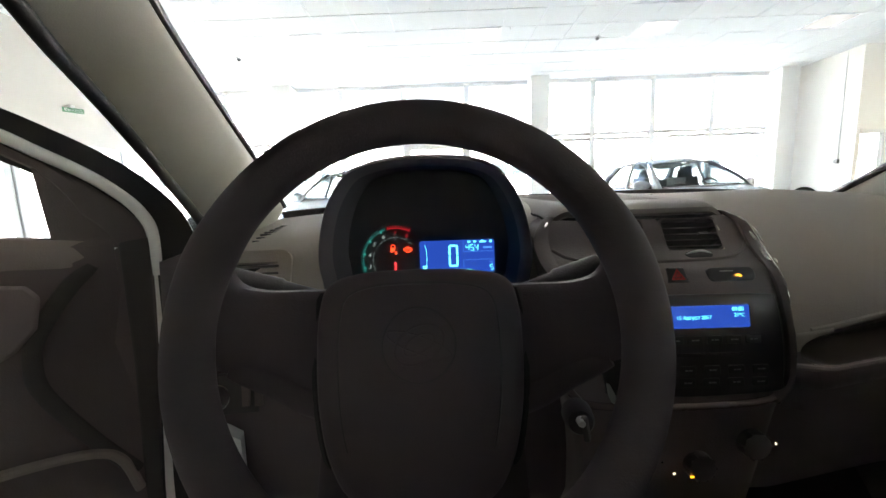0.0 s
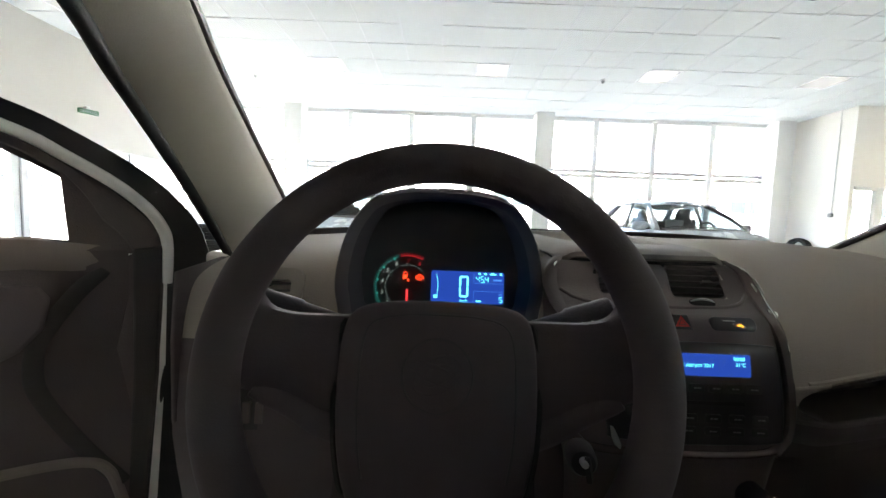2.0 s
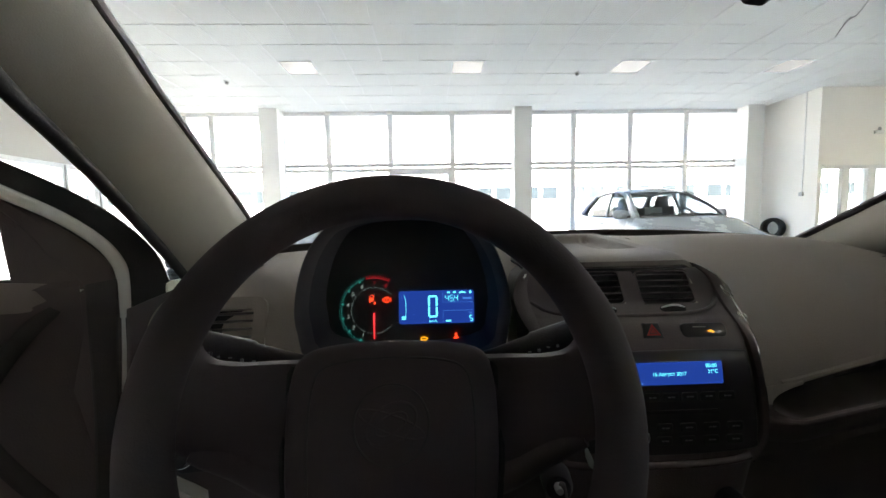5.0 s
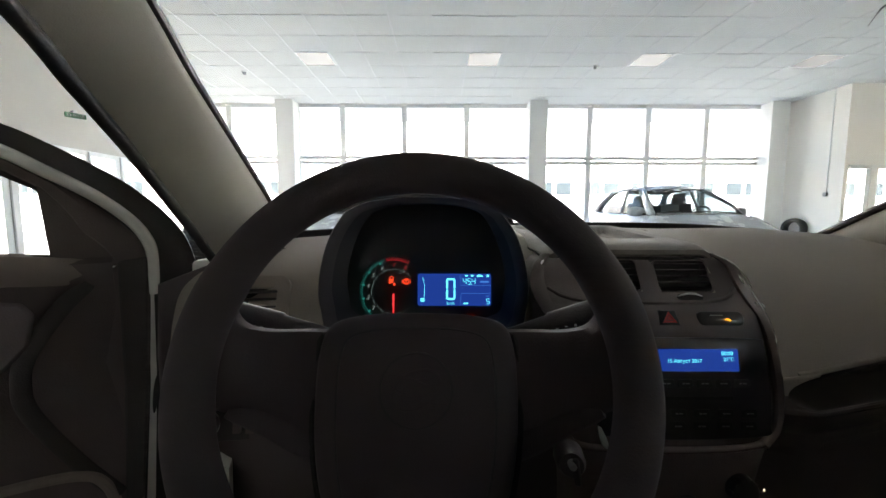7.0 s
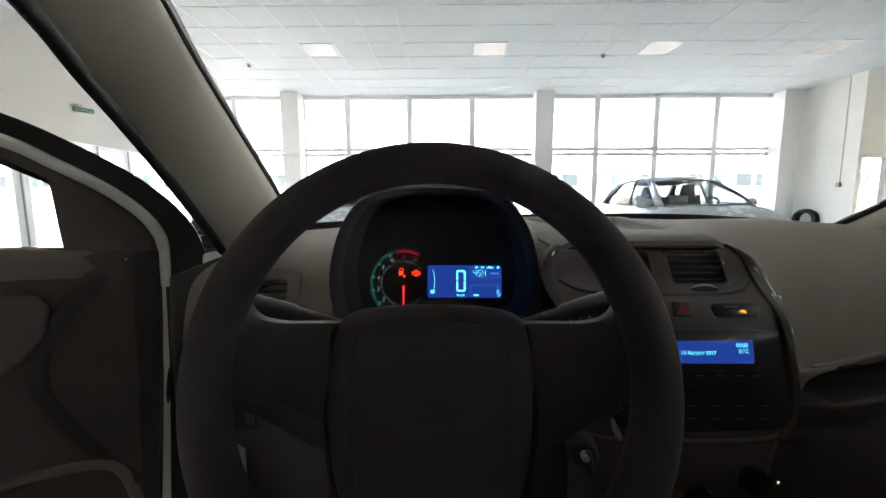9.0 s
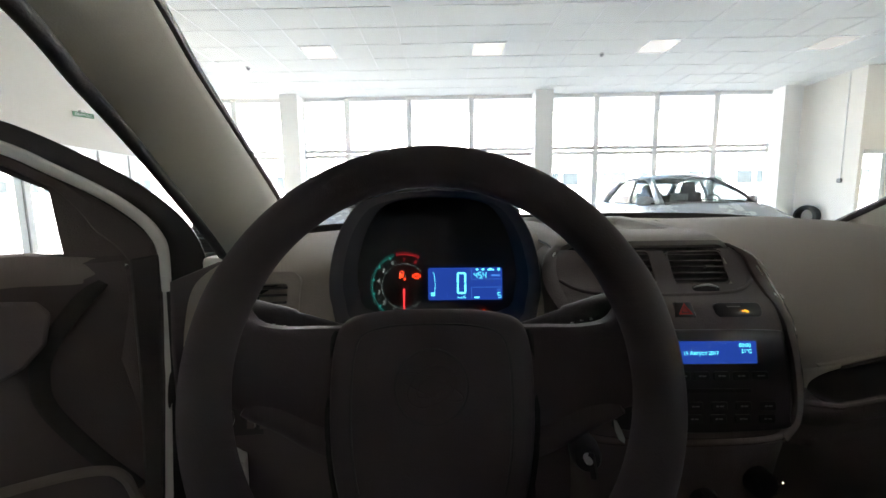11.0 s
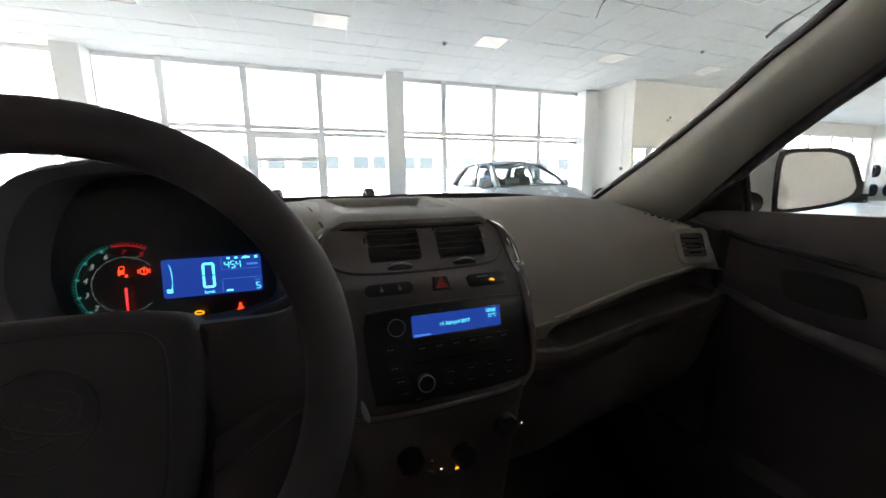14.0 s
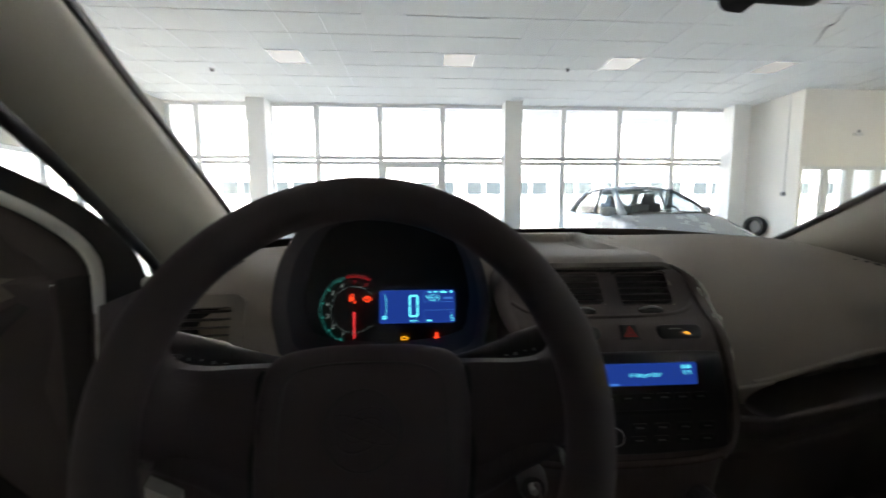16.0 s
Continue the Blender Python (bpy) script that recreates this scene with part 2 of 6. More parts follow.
def rounded(w, h, r, n=5):
    """Outline of a rounded rectangle about the origin."""
    out = []
    for cx, cy, a in ((w / 2 - r, h / 2 - r, 0), (-w / 2 + r, h / 2 - r, 90), (-w / 2 + r, -h / 2 + r, 180), (w / 2 - r, -h / 2 + r, 270)):
        for i in range(n + 1):
            t = radians(a + 90 * i / n)
            out.append((cx + r * math.cos(t), cy + r * math.sin(t)))
    return out


def plate(outline, d, lip=0.0):
    """An outline in x, y made d deep towards -z, its upper edge eased by lip."""
    cx = sum(p[0] for p in outline) / len(outline)
    cy = sum(p[1] for p in outline) / len(outline)

    def inset(e, z):
        out = []
        for x, y in outline:
            L = math.hypot(x - cx, y - cy) or 1
            k = max(0.0, 1 - e / L)
            out.append((cx + (x - cx) * k, cy + (y - cy) * k, z))
        return out
    rows = [inset(0, -d), inset(0, -lip)]
    if lip:
        rows += [inset(lip * 0.35, -lip * 0.35), inset(lip, 0)]
    else:
        rows = [inset(0, -d), inset(0, 0)]
    return grid(rows, ring=True, caps=True)


def frame_ring(outer, inner, d):
    """A flat frame between two outlines of the same count, d deep."""
    return grid([[(x, y, -d) for x, y in outer], [(x, y, 0) for x, y in outer], [(x, y, 0) for x, y in inner], [(x, y, -d) for x, y in inner]], ring=True, wrap=True)


def facing(p, up_tilt=0.0, turn=0.0):
    """The pose of a plate that faces the driver (its z to -y): up_tilt leans its top away, turn turns it to the left."""
    return pose(*p, 90 - up_tilt, 0, turn)


def text_mesh(body, size, align="CENTER", shear=0.0):
    cu = bpy.data.curves.new("figures", "FONT")
    cu.body, cu.size, cu.align_x, cu.align_y, cu.shear = body, size, align, "CENTER", shear
    cu.extrude = size * 0.01
    ob = new("figures", cu)
    bpy.context.view_layer.update()
    me = bpy.data.meshes.new_from_object(ob.evaluated_get(bpy.context.evaluated_depsgraph_get()))
    bpy.data.objects.remove(ob)
    bpy.data.curves.remove(cu)
    bm = bmesh.new()
    bm.from_mesh(me)
    bpy.data.meshes.remove(me)
    return bm


def structure(name, bm, mat, label, category, **k):
    return tagged(part(name, bm, mat, None, "", **k), label, category, kind="structure")


# ---- showroom ----
CEIL, WEST, EAST, SOUTH, FRONT = 3.80, -6.2, 28.0, -7.0, 9.80
structure("floor", box(WEST - 0.2, EAST + 0.2, SOUTH - 0.2, 11.4, -0.1, 0.0), M_FLOOR, "pale polished tile floor of a car showroom", "floor", smooth=False)
structure("ground", box(-150, 150, -120, 180, -0.3, -0.12), M_ASPHALT, "pale paved yard outside the showroom windows", "ground", smooth=False)

# suspended ceiling: tiles of 0.6 m between bars
LAMP_X = [-2.28 + 3.04 * i for i in range(11)]
LAMP_Y = [7.0 - 3.0 * i for i in range(5)]
TX, TY = LAMP_X[0] - 0.3 - 0.608 * 7, LAMP_Y[0] - 0.3 - 0.6 * 26
rng = random.Random(4)
bm = bmesh.new()
nx, ny = 57, 34
for i in range(nx):
    for j in range(ny):
        x0, y0 = TX + 0.608 * i, TY + 0.6 * j
        if x0 > EAST or y0 > 11.2 or x0 < WEST - 0.7:
            continue
        if any(abs(x0 + 0.304 - lx) < 0.1 for lx in LAMP_X) and any(abs(y0 + 0.3 - ly) < 0.1 for ly in LAMP_Y):
            continue
        dz = [rng.uniform(-0.001, 0.004) + (rng.uniform(-0.010, 0.002) if rng.random() < 0.35 else 0) for _ in range(4)]
        v = [bm.verts.new((x0 + dx, y0 + dy, CEIL + 0.006 + d)) for (dx, dy), d in zip(((0.010, 0.012), (0.598, 0.012), (0.598, 0.588), (0.010, 0.588)), dz)]
        w = [bm.verts.new((p.co.x, p.co.y, CEIL + 0.03)) for p in v]
        bm.faces.new(v)
        for k in range(4):
            bm.faces.new((v[k], v[(k + 1) % 4], w[(k + 1) % 4], w[k]))
structure("ceiling", bm, M_TILE, "white mineral tile suspended ceiling with uneven tiles", "ceiling", smooth=False)
items = [(TX + 0.608 * i - 0.010, TX + 0.608 * i + 0.010, TY, 11.3, CEIL, CEIL + 0.012) for i in range(nx + 1)]
items += [(TX, EAST, TY + 0.6 * j - 0.006, TY + 0.6 * j + 0.006, CEIL + 0.002, CEIL + 0.012) for j in range(ny + 1)]
structure("ceiling_grid", boxes(items), M_TBAR, "thin white metal bars of the suspended ceiling", "ceiling grid", smooth=False)
structure("ceiling_slab", box(WEST - 0.2, EAST + 0.2, SOUTH - 0.2, 11.4, CEIL + 0.2, CEIL + 0.4), M_WALL, "concrete slab above the suspended ceiling", "slab", smooth=False)

lamp = thing("ceiling_light", "square flush ceiling light with a milky diffuser", "ceiling light", "ceiling lights", at=pose(LAMP_X[0], LAMP_Y[0], CEIL))
part("frame", frame_ring(rounded(0.596, 0.588, 0.004, 1), rounded(0.55, 0.55, 0.004, 1), 0.02), M_TBAR, lamp, smooth=False, m=pose(0, 0, 0.018))
part("diffuser", box(-0.276, 0.276, -0.276, 0.276, 0.006, 0.014), M_PANEL, lamp, "glowing milky diffuser", smooth=False)
for i, lx in enumerate(LAMP_X):
    for j, ly in enumerate(LAMP_Y):
        if (i or j) and lx < EAST - 1:
            copy_thing(lamp, pose(lx, ly, CEIL))

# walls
# the west wall takes the darkened paint to hold down its brightness
structure("wall_west", boxes([(WEST - 0.2, WEST, SOUTH, 4.5, 0, 4.0), (WEST - 0.2, WEST, 4.5, 9.2, 2.10, 4.0), (WEST - 0.2, WEST, 9.2, FRONT, 0, 4.0)]), M_WALL_DIM, "plain off-white painted wall", "wall", smooth=False)
structure("wall_south", boxes([(WEST - 0.2, EAST + 0.2, SOUTH - 0.2, SOUTH, 0, 0.9), (WEST - 0.2, EAST + 0.2, SOUTH - 0.2, SOUTH, 3.3, 4.0), (WEST - 0.2, 9.0, SOUTH - 0.2, SOUTH, 0.9, 3.3), (26.0, EAST + 0.2, SOUTH - 0.2, SOUTH, 0.9, 3.3)]), M_WALL, "plain off-white painted wall", "wall", smooth=False)
structure("wall_east", box(EAST, EAST + 0.2, SOUTH, 11.2, 0, 4.0), M_WALL, "plain off-white painted wall behind tyre shelves", "wall", smooth=False)
BX, BY, BE = 8.72, 8.1, 13.5
structure("wall_office_side", box(BX, BX + 0.15, BY + 0.15, FRONT, 0, 4.0), M_WALL, "bright side wall of the office next to the windows", "wall", smooth=False)
structure("wall_office", boxes([(BX, 8.79, BY, BY + 0.15, 0, 4.0), (8.79, 11.47, BY, BY + 0.15, 2.10, 4.0), (11.47, BE, BY, BY + 0.15, 0, 4.0)]), M_WALL, "off-white office wall with a glazed door", "wall", smooth=False)
structure("wall_office_end", box(BE - 0.15, BE, BY + 0.15, 11.0, 0, 4.0), M_WALL, "plain off-white end wall of the office", "wall", smooth=False)


def glazing(name, x0, x1, z0, z1, posts, bars, y, label, tall=0.085, deep=0.12, wide=0.13):
    """A glazed screen in the x, z plane at y: posts at x, bars at z."""
    ob = thing(name, label, "window", kind="structure", at=pose(0, y, 0))
    cols = [x0, *posts, x1]
    for x in cols:
        part("mullion", box(x - wide / 2, x + wide / 2, -deep / 2, deep / 2, z0, z1), M_ALU, ob, smooth=False, bevel=0.006)
    for z in (z0, *bars, z1):
        for a, b in zip(cols, cols[1:]):
            part("rail", box(a + wide / 2, b - wide / 2, -deep / 2 + 0.004, deep / 2 - 0.004, z - tall / 2, z + tall / 2), M_ALU, ob, smooth=False, bevel=0.005)
    zz = [z0, *bars, z1]
    for a, b in zip(cols, cols[1:]):
        for c, d in zip(zz, zz[1:]):
            p = part("pane", box(a + wide / 2, b - wide / 2, -0.004, 0.004, c + tall / 2, d - tall / 2), M_PANE, ob, smooth=False)
            p.visible_shadow = False
    return ob


COLS = [-3.87, 2.39, 8.37]
# unseen back windows, added to light the surfaces that face south
glazing("fill_window", 9.07, 25.93, 0.95, 3.25, [9.0 + 2.83 * i for i in range(1, 6)], [2.4], SOUTH - 0.1, "unseen window row added in the back wall to light the room")
glazing("window_1", -3.70, 2.26, 0.12, 3.76, [-2.54, -0.96, 0.64], [2.34, 2.47], FRONT, "tall aluminium-framed showroom window with a transom")
glazing("window_2", 2.46, 8.26, 0.12, 3.76, [3.81, 5.32, 6.82], [2.34, 2.47], FRONT, "tall aluminium-framed showroom window with a transom")
# mostly hidden glazing, added to brighten the office side wall
glazing("narrow_fill_window", 8.39, BX - 0.04, 0.12, 3.76, [], [], FRONT, "narrow clear window added beside the column to light the office wall", wide=0.03)
glazing("window_3", WEST + 0.07, -3.83, 0.12, 3.76, [-5.45], [2.34, 2.47], FRONT, "tall aluminium-framed showroom window beside the end wall")
glazing("window_4", BE + 0.1, EAST - 0.1, 0.9, 3.2, [BE + 0.1 + 1.8 * i for i in range(1, 8)], [2.3], 11.0, "far row of showroom windows")
structure("wall_front", boxes([(BE, EAST, 10.95, 11.15, 0, 0.86), (BE, EAST, 10.95, 11.15, 3.24, 4.0), (WEST - 0.2, BE, FRONT - 0.08, FRONT + 0.12, 0, 0.085), (WEST - 0.2, BE, FRONT - 0.08, FRONT + 0.12, 3.795, 4.0)]), M_WALL, "window wall plinth and head", "wall", smooth=False)
glazing("window_6", BX + 0.2, BE - 0.2, 0.12, 3.76, [10.4, 11.9], [2.34, 2.47], FRONT, "tall office window")
sash = thing("window_5", "opening glazed door in an aluminium frame", "glazed door", kind="structure", at=pose(0, FRONT - 0.03, 0))
sx0, sx1 = -0.96 + 0.05, 0.64 - 0.05
part("stile", box(sx0, sx0 + 0.09, -0.05, 0.02, 0.16, 2.30), M_ALU, sash, smooth=False, bevel=0.006)
part("stile", box(sx1 - 0.09, sx1, -0.05, 0.02, 0.16, 2.30), M_ALU, sash, smooth=False, bevel=0.006)
for z in (0.20, 1.74, 2.26):
    part("rail", box(sx0 + 0.09, sx1 - 0.09, -0.046, 0.016, z - 0.045, z + 0.045), M_ALU, sash, smooth=False, bevel=0.006)
for x in COLS:
    structure("column", box(x - 0.22, x + 0.22, 9.35, 9.72, 0, 4.0), M_COLUMN, "square white painted concrete column", "column", smooth=False, bevel=0.01)

# glazed doors in the west wall
wd = thing("door_1", "white-framed glazed entrance doors in the side wall", "glazed door", kind="structure", at=pose(WEST - 0.06, 0, 0))
posts = [(4.55, 0.05), (5.39, 0.11), (6.64, 0.06), (7.28, 0.11), (9.06, 0.14)]
for y, w in posts:
    part("post", box(-0.05, 0.05, y - w, y + w, 0, 2.10), M_WHITEPL, wd, smooth=False, bevel=0.006)
    part("bead", box(0.05, 0.062, y - 0.012, y + 0.012, 0.02, 2.08), M_PRINT, wd, smooth=False)
for (a, wa), (b, wb) in zip(posts, posts[1:]):
    part("head", box(-0.045, 0.045, a + wa, b - wb, 2.02, 2.10), M_WHITEPL, wd, smooth=False)
    part("kick", box(-0.04, 0.04, a + wa, b - wb, 0.0, 0.32), M_WHITEPL, wd, smooth=False)
    pn = part("pane", box(-0.004, 0.004, a + wa, b - wb, 0.32, 2.02), M_PANE, wd, smooth=False)
    pn.visible_shadow = False

# glazed office door
od = thing("door_2", "white-framed glazed office door and side lights", "glazed door", kind="structure", at=pose(0, BY + 0.07, 0))
xs = [8.79, 9.42, 10.02, 10.7, 11.47]
for x in xs:
    part("post", box(x - 0.085 if x > 9.1 else x, x + (0.085 if x > 9.1 else 0.05), -0.05, 0.05, 0, 2.10), M_WHITEPL, od, smooth=False, bevel=0.006)
for a, b in zip(xs, xs[1:]):
    part("head", box(a + 0.085, b - 0.085, -0.045, 0.045, 2.02, 2.10), M_WHITEPL, od, smooth=False)
    part("kick", box(a + 0.085, b - 0.085, -0.04, 0.04, 0.0, 0.3), M_WHITEPL, od, smooth=False)
    pn = part("pane", box(a + 0.05, b - 0.085, -0.004, 0.004, 0.3, 2.02), M_PANE, od, smooth=False)
    pn.visible_shadow = False

# exit sign
sg = thing("exit_sign", "green and white exit sign on the off-white wall", "sign", at=pose(WEST + 0.13, 6.32, 2.62, 90, 0, 62))
part("plate", plate(rounded(0.27, 0.078, 0.006, 2), 0.015, 0.002), M_GREEN, sg, smooth=False)
part("lettering", text_mesh("ВЫХОД", 0.060), M_WHITEPL, sg, "white lettering", m=pose(0, -0.002, 0.002), smooth=False)
part("bracket", box(-0.025, 0.025, 0.038, 0.085, -0.15, -0.005), M_WHITEPL, sg, smooth=False)
em = thing("emergency_lamp", "small pale emergency lamp on the office wall", "lamp", at=pose(10.07, BY - 0.002, 2.81, 90, 0, 0))
part("housing", plate(rounded(0.22, 0.07, 0.03), 0.04, 0.01), M_WHITEPL, em, m=pose(0, 0, 0.04))
part("dome", lathe([(0.0, 0.02), (0.03, 0.016), (0.045, 0.0)], 16), M_PRINT, em, m=pose(0, 0.07, 0.02))
for x, y in ((-3.9, 7.6), (2.9, 7.25), (8.3, 6.0), (-0.5, 3.2), (5.2, 3.2)):
    sd = thing("smoke_detector", "small round grey smoke detector on the ceiling", "smoke detector", "smoke detectors", at=pose(x, y, CEIL))
    part("base", lathe([(0, -0.012), (0.05, -0.012), (0.055, 0.004)], 20), M_WHITEPL, sd)
    part("sensor", lathe([(0, -0.055), (0.02, -0.055), (0.032, -0.04), (0.034, -0.012)], 16), M_PRINT, sd)
cb = thing("wall_socket", "small wall socket fed by a surface cable", "socket", at=pose(BX - 0.002, 8.43, 1.48, 90, 0, -90))
part("box", plate(rounded(0.09, 0.09, 0.01), 0.05, 0.006), M_PRINT, cb, m=pose(0, 0, 0.04))
part("cable", box(-0.007, 0.007, 0.045, 2.31, 0.0, 0.012), M_WHITEPL, cb, "pale surface cable", smooth=False)

# building across the yard
fb = thing("office_building", "long pale low building across the yard with ribbon windows", "building", at=pose(6, 32, -0.12))
part("wall", box(-60, 60, 0, 8, 0, 9), M_FACADE, fb, smooth=False)
for k in range(-13, 14):
    for side in (-1, 1):
        wx = -0.46 + k * 4.06 + side * 0.82
        w = part("window", box(wx - 0.65, wx + 0.65, -0.02, 0.05, 2.82, 3.88), M_FACADE_GLASS, fb, smooth=False)
        part("sill", box(wx - 0.72, wx + 0.72, -0.10, -0.02, 2.76, 2.82), M_FACADE, w, smooth=False)


# ---- tyres ----
def tyre_mesh(R=0.31, W=0.20):
    r0 = 0.2
    prof = [(r0, -W * 0.42), (r0 + 0.03, -W * 0.5), (R - 0.05, -W * 0.52), (R - 0.012, -W * 0.42), (R - 0.003, -W * 0.25), (R - 0.010, -W * 0.24), (R - 0.010, -W * 0.2), (R, -W * 0.19), (R, -W * 0.03), (R - 0.009, -W * 0.02), (R - 0.009, W * 0.02), (R, W * 0.03),
            (R, W * 0.19), (R - 0.010, W * 0.2), (R - 0.010, W * 0.24), (R - 0.003, W * 0.25), (R - 0.012, W * 0.42), (R - 0.05, W * 0.52), (r0 + 0.03, W * 0.5), (r0, W * 0.42), (r0 + 0.01, 0)]
    return grid([[(r * math.cos(6.2832 * j / 36), r * math.sin(6.2832 * j / 36), z) for j in range(36)] for r, z in prof], ring=True, wrap=True)


tyre = tagged(part("tyre", tyre_mesh(), M_TYRE), "black new car tyre standing on end", "tyre", "tyres on display")


def tyre_at(m):
    return copy_thing(tyre, m)


def tyre_pile(x, y, n, turn, top=True):
    for k in range(n):
        t = tyre_at(pose(x + 0.01 * (k % 2), y, 0.105 + 0.208 * k, 0, 0, 40 * k))
        t["label"] = "black new car tyre lying in a stack"
    if top:
        tyre_at(pose(x, y, 0.208 * n + 0.308, 90, 0, turn))


for k in range(2):
    tyre_at(pose(8.52, 9.0, 0.105 + 0.208 * k, 0, 0, 0))["label"] = "black new car tyre lying in a stack"
tyre_pile(-0.40, 8.5, 2, 88)
tyre_pile(1.50, 8.5, 2, 92)
tyre_pile(25.3, 10.05, 2, 20)
tyre_pile(-3.45, 5.45, 4, 10, False)

rack = thing("tyre_rack", "white wall rack with two rows of tyres", "shelf", at=pose(27.6, 5.55, 0))
for z in (0.24, 1.20, 2.2):
    part("shelf", box(-0.3, 0.3, -5, 5.2, z - 0.03, z), M_WHITEPL, rack, smooth=False)
for y in (-5, -2.5, 0, 2.5, 5):
    part("post", box(-0.3, -0.24, y - 0.03, y + 0.03, 0, 2.4), M_WHITEPL, rack, smooth=False)
for z in (0.24, 1.20):
    for i in range(12):
        tyre_at(pose(27.6, 10.5 - 0.56 * i, z + 0.308, 90, 0, 40))["label"] = "black new tyre standing on the wall rack"


# the tyre on the stack beside the column, scaled down to fit the camera's view
tyre.matrix_basis = pose(8.60, 9.0, 0.208 * 2 + 0.262, 90, 0, -78) @ Matrix.Scale(0.84, 4)


# ---- parked sedans ----
def lerp_table(tab, x):
    for (x0, *a), (x1, *b) in zip(tab, tab[1:]):
        if x0 >= x >= x1:
            t = (x0 - x) / (x0 - x1)
            return [p + (q - p) * t for p, q in zip(a, b)]
    return list(tab[-1][1:])


def sedan(paint, label, at, note=False):
    car = thing("car", label, "car", "cars on display", at=at)
    # stations from nose to tail: x, half width, sill z, belt z, centre top z
    tab = [(2.24, 0.45, 0.35, 0.47, 0.50), (2.16, 0.68, 0.26, 0.55, 0.60), (1.95, 0.80, 0.22, 0.59, 0.64), (1.5, 0.845, 0.2, 0.74, 0.80), (1.05, 0.86, 0.2, 0.915, 0.975), (0.6, 0.865, 0.2, 0.95, 1.0),
           (-0.4, 0.865, 0.2, 0.97, 1.0), (-1.2, 0.86, 0.2, 1.00, 1.03), (-1.7, 0.83, 0.22, 1.03, 1.08), (-2.1, 0.74, 0.28, 1.0, 1.06), (-2.22, 0.6, 0.35, 0.9, 0.95)]
    rows = []
    for i in range(46):
        x = 2.24 - 4.46 * i / 45
        hw, s, b, c = lerp_table(tab, x)
        half = [(0.0, s), (hw * 0.9, s), (hw * 0.99, s + (b - s) * 0.25), (hw, s + (b - s) * 0.6), (hw * 0.985, b - 0.05), (hw * 0.93, b + 0.005), (hw * 0.80, b + (c - b) * 0.45), (hw * 0.45, b + (c - b) * 0.85), (0.0, c)]
        rows.append([(x, -y, z) for y, z in half] + [(x, y, z) for y, z in half[-2:0:-1]])
    part("body", grid(rows, ring=True, caps=True), paint, car)
    # roof skin and pillars follow the same lines on both sides
    base = [(1.02, 0.0, 1.00), (0.90, 0.52, 0.985), (0.70, 0.70, 0.965)]
    roof = []
    for x, hw, z in ((0.10, 0.50, 1.408), (-0.04, 0.53, 1.442), (-0.3, 0.56, 1.476), (-0.8, 0.57, 1.474), (-1.05, 0.55, 1.44), (-1.15, 0.54, 1.42)):
        roof.append([(x + 0.05 * (1 - (y / hw) ** 2), y, z + 0.050 * (1 - (y / hw) ** 2)) for y in [hw * (k / 6 - 1) for k in range(13)]])
    part("roof", grid(roof), paint, car, thick=0.008)
    ws = []
    for k in range(7):
        t = k / 6
        row = []
        for j in range(-6, 7):
            u = j / 6
            bx = 1.02 - 0.17 * u * u
            by = 0.70 * u
            bz = 0.968 - 0.020 * u * u
            tx, ty, tz = 0.14 - 0.06 * u * u, 0.50 * u, 1.445 - 0.035 * u * u
            row.append((bx + (tx - bx) * t, by + (ty - by) * t, bz + (tz - bz) * t + 0.02 * math.sin(math.pi * t)))
        ws.append(row)
    part("windshield", grid(ws), M_TINT, car, "clear slightly tinted windshield").visible_shadow = False
    part("header", grid([[(p[0] * 0.4 + q[0] * 0.6 + 0.006, p[1] * 0.4 + q[1] * 0.6, p[2] * 0.4 + q[2] * 0.6 + d) for p, q in zip(ws[5], ws[6])] if i == 0 else [(0.2 * p[0] + 0.8 * q[0] + 0.010, 0.2 * p[1] + 0.8 * q[1], 0.2 * p[2] + 0.8 * q[2] + 0.012) for p, q in zip(ws[5], ws[6])] if i == 1 else [(p[0] - 0.01, p[1], p[2] + 0.014) for p in ws[6]] for i, d in ((0, 0.004), (1, 0), (2, 0))]), paint, car, thick=0.012)
    rw = []
    for k in range(5):
        t = k / 4
        rw.append([(-1.12 - 0.03 * (1 - u * u) + (-0.62) * t, (0.54 + 0.12 * t) * u, 1.44 - 0.02 * u * u + (-0.39) * t) for u in [j / 5 for j in range(-5, 6)]])
    part("rear_window", grid(rw), M_CARGLASS, car).visible_shadow = False
    for s in (-1, 1):
        ea = curve([(0.90, 0.695 * s, 0.955), (0.58, 0.640 * s, 1.190), (0.18, 0.525 * s, 1.405), (0.05, 0.505 * s, 1.432)], 12)
        eb = curve([(0.83, 0.77 * s, 0.94), (0.55, 0.705 * s, 1.13), (0.18, 0.590 * s, 1.33), (-0.06, 0.550 * s, 1.432)], 12)
        ec = curve([(0.74, 0.775 * s, 0.955), (0.52, 0.712 * s, 1.12), (0.16, 0.603 * s, 1.315), (-0.12, 0.565 * s, 1.420)], 12)
        part("pillar", grid([ea, [p * 0.5 + q * 0.5 + Vector((0.015, 0.018 * s, 0.01)) for p, q in zip(ea, eb)], eb, ec]), paint, car, thick=0.010)
        part("pillar", tube([(-0.03, 0.545 * s, 1.436), (-0.5, 0.575 * s, 1.462), (-1.1, 0.55 * s, 1.425)], 0.018, 8), paint, car)
        part("pillar", tube([(-0.28, 0.745 * s, 0.98), (-0.32, 0.67 * s, 1.2), (-0.36, 0.58 * s, 1.45)], 0.026, 8), paint, car)
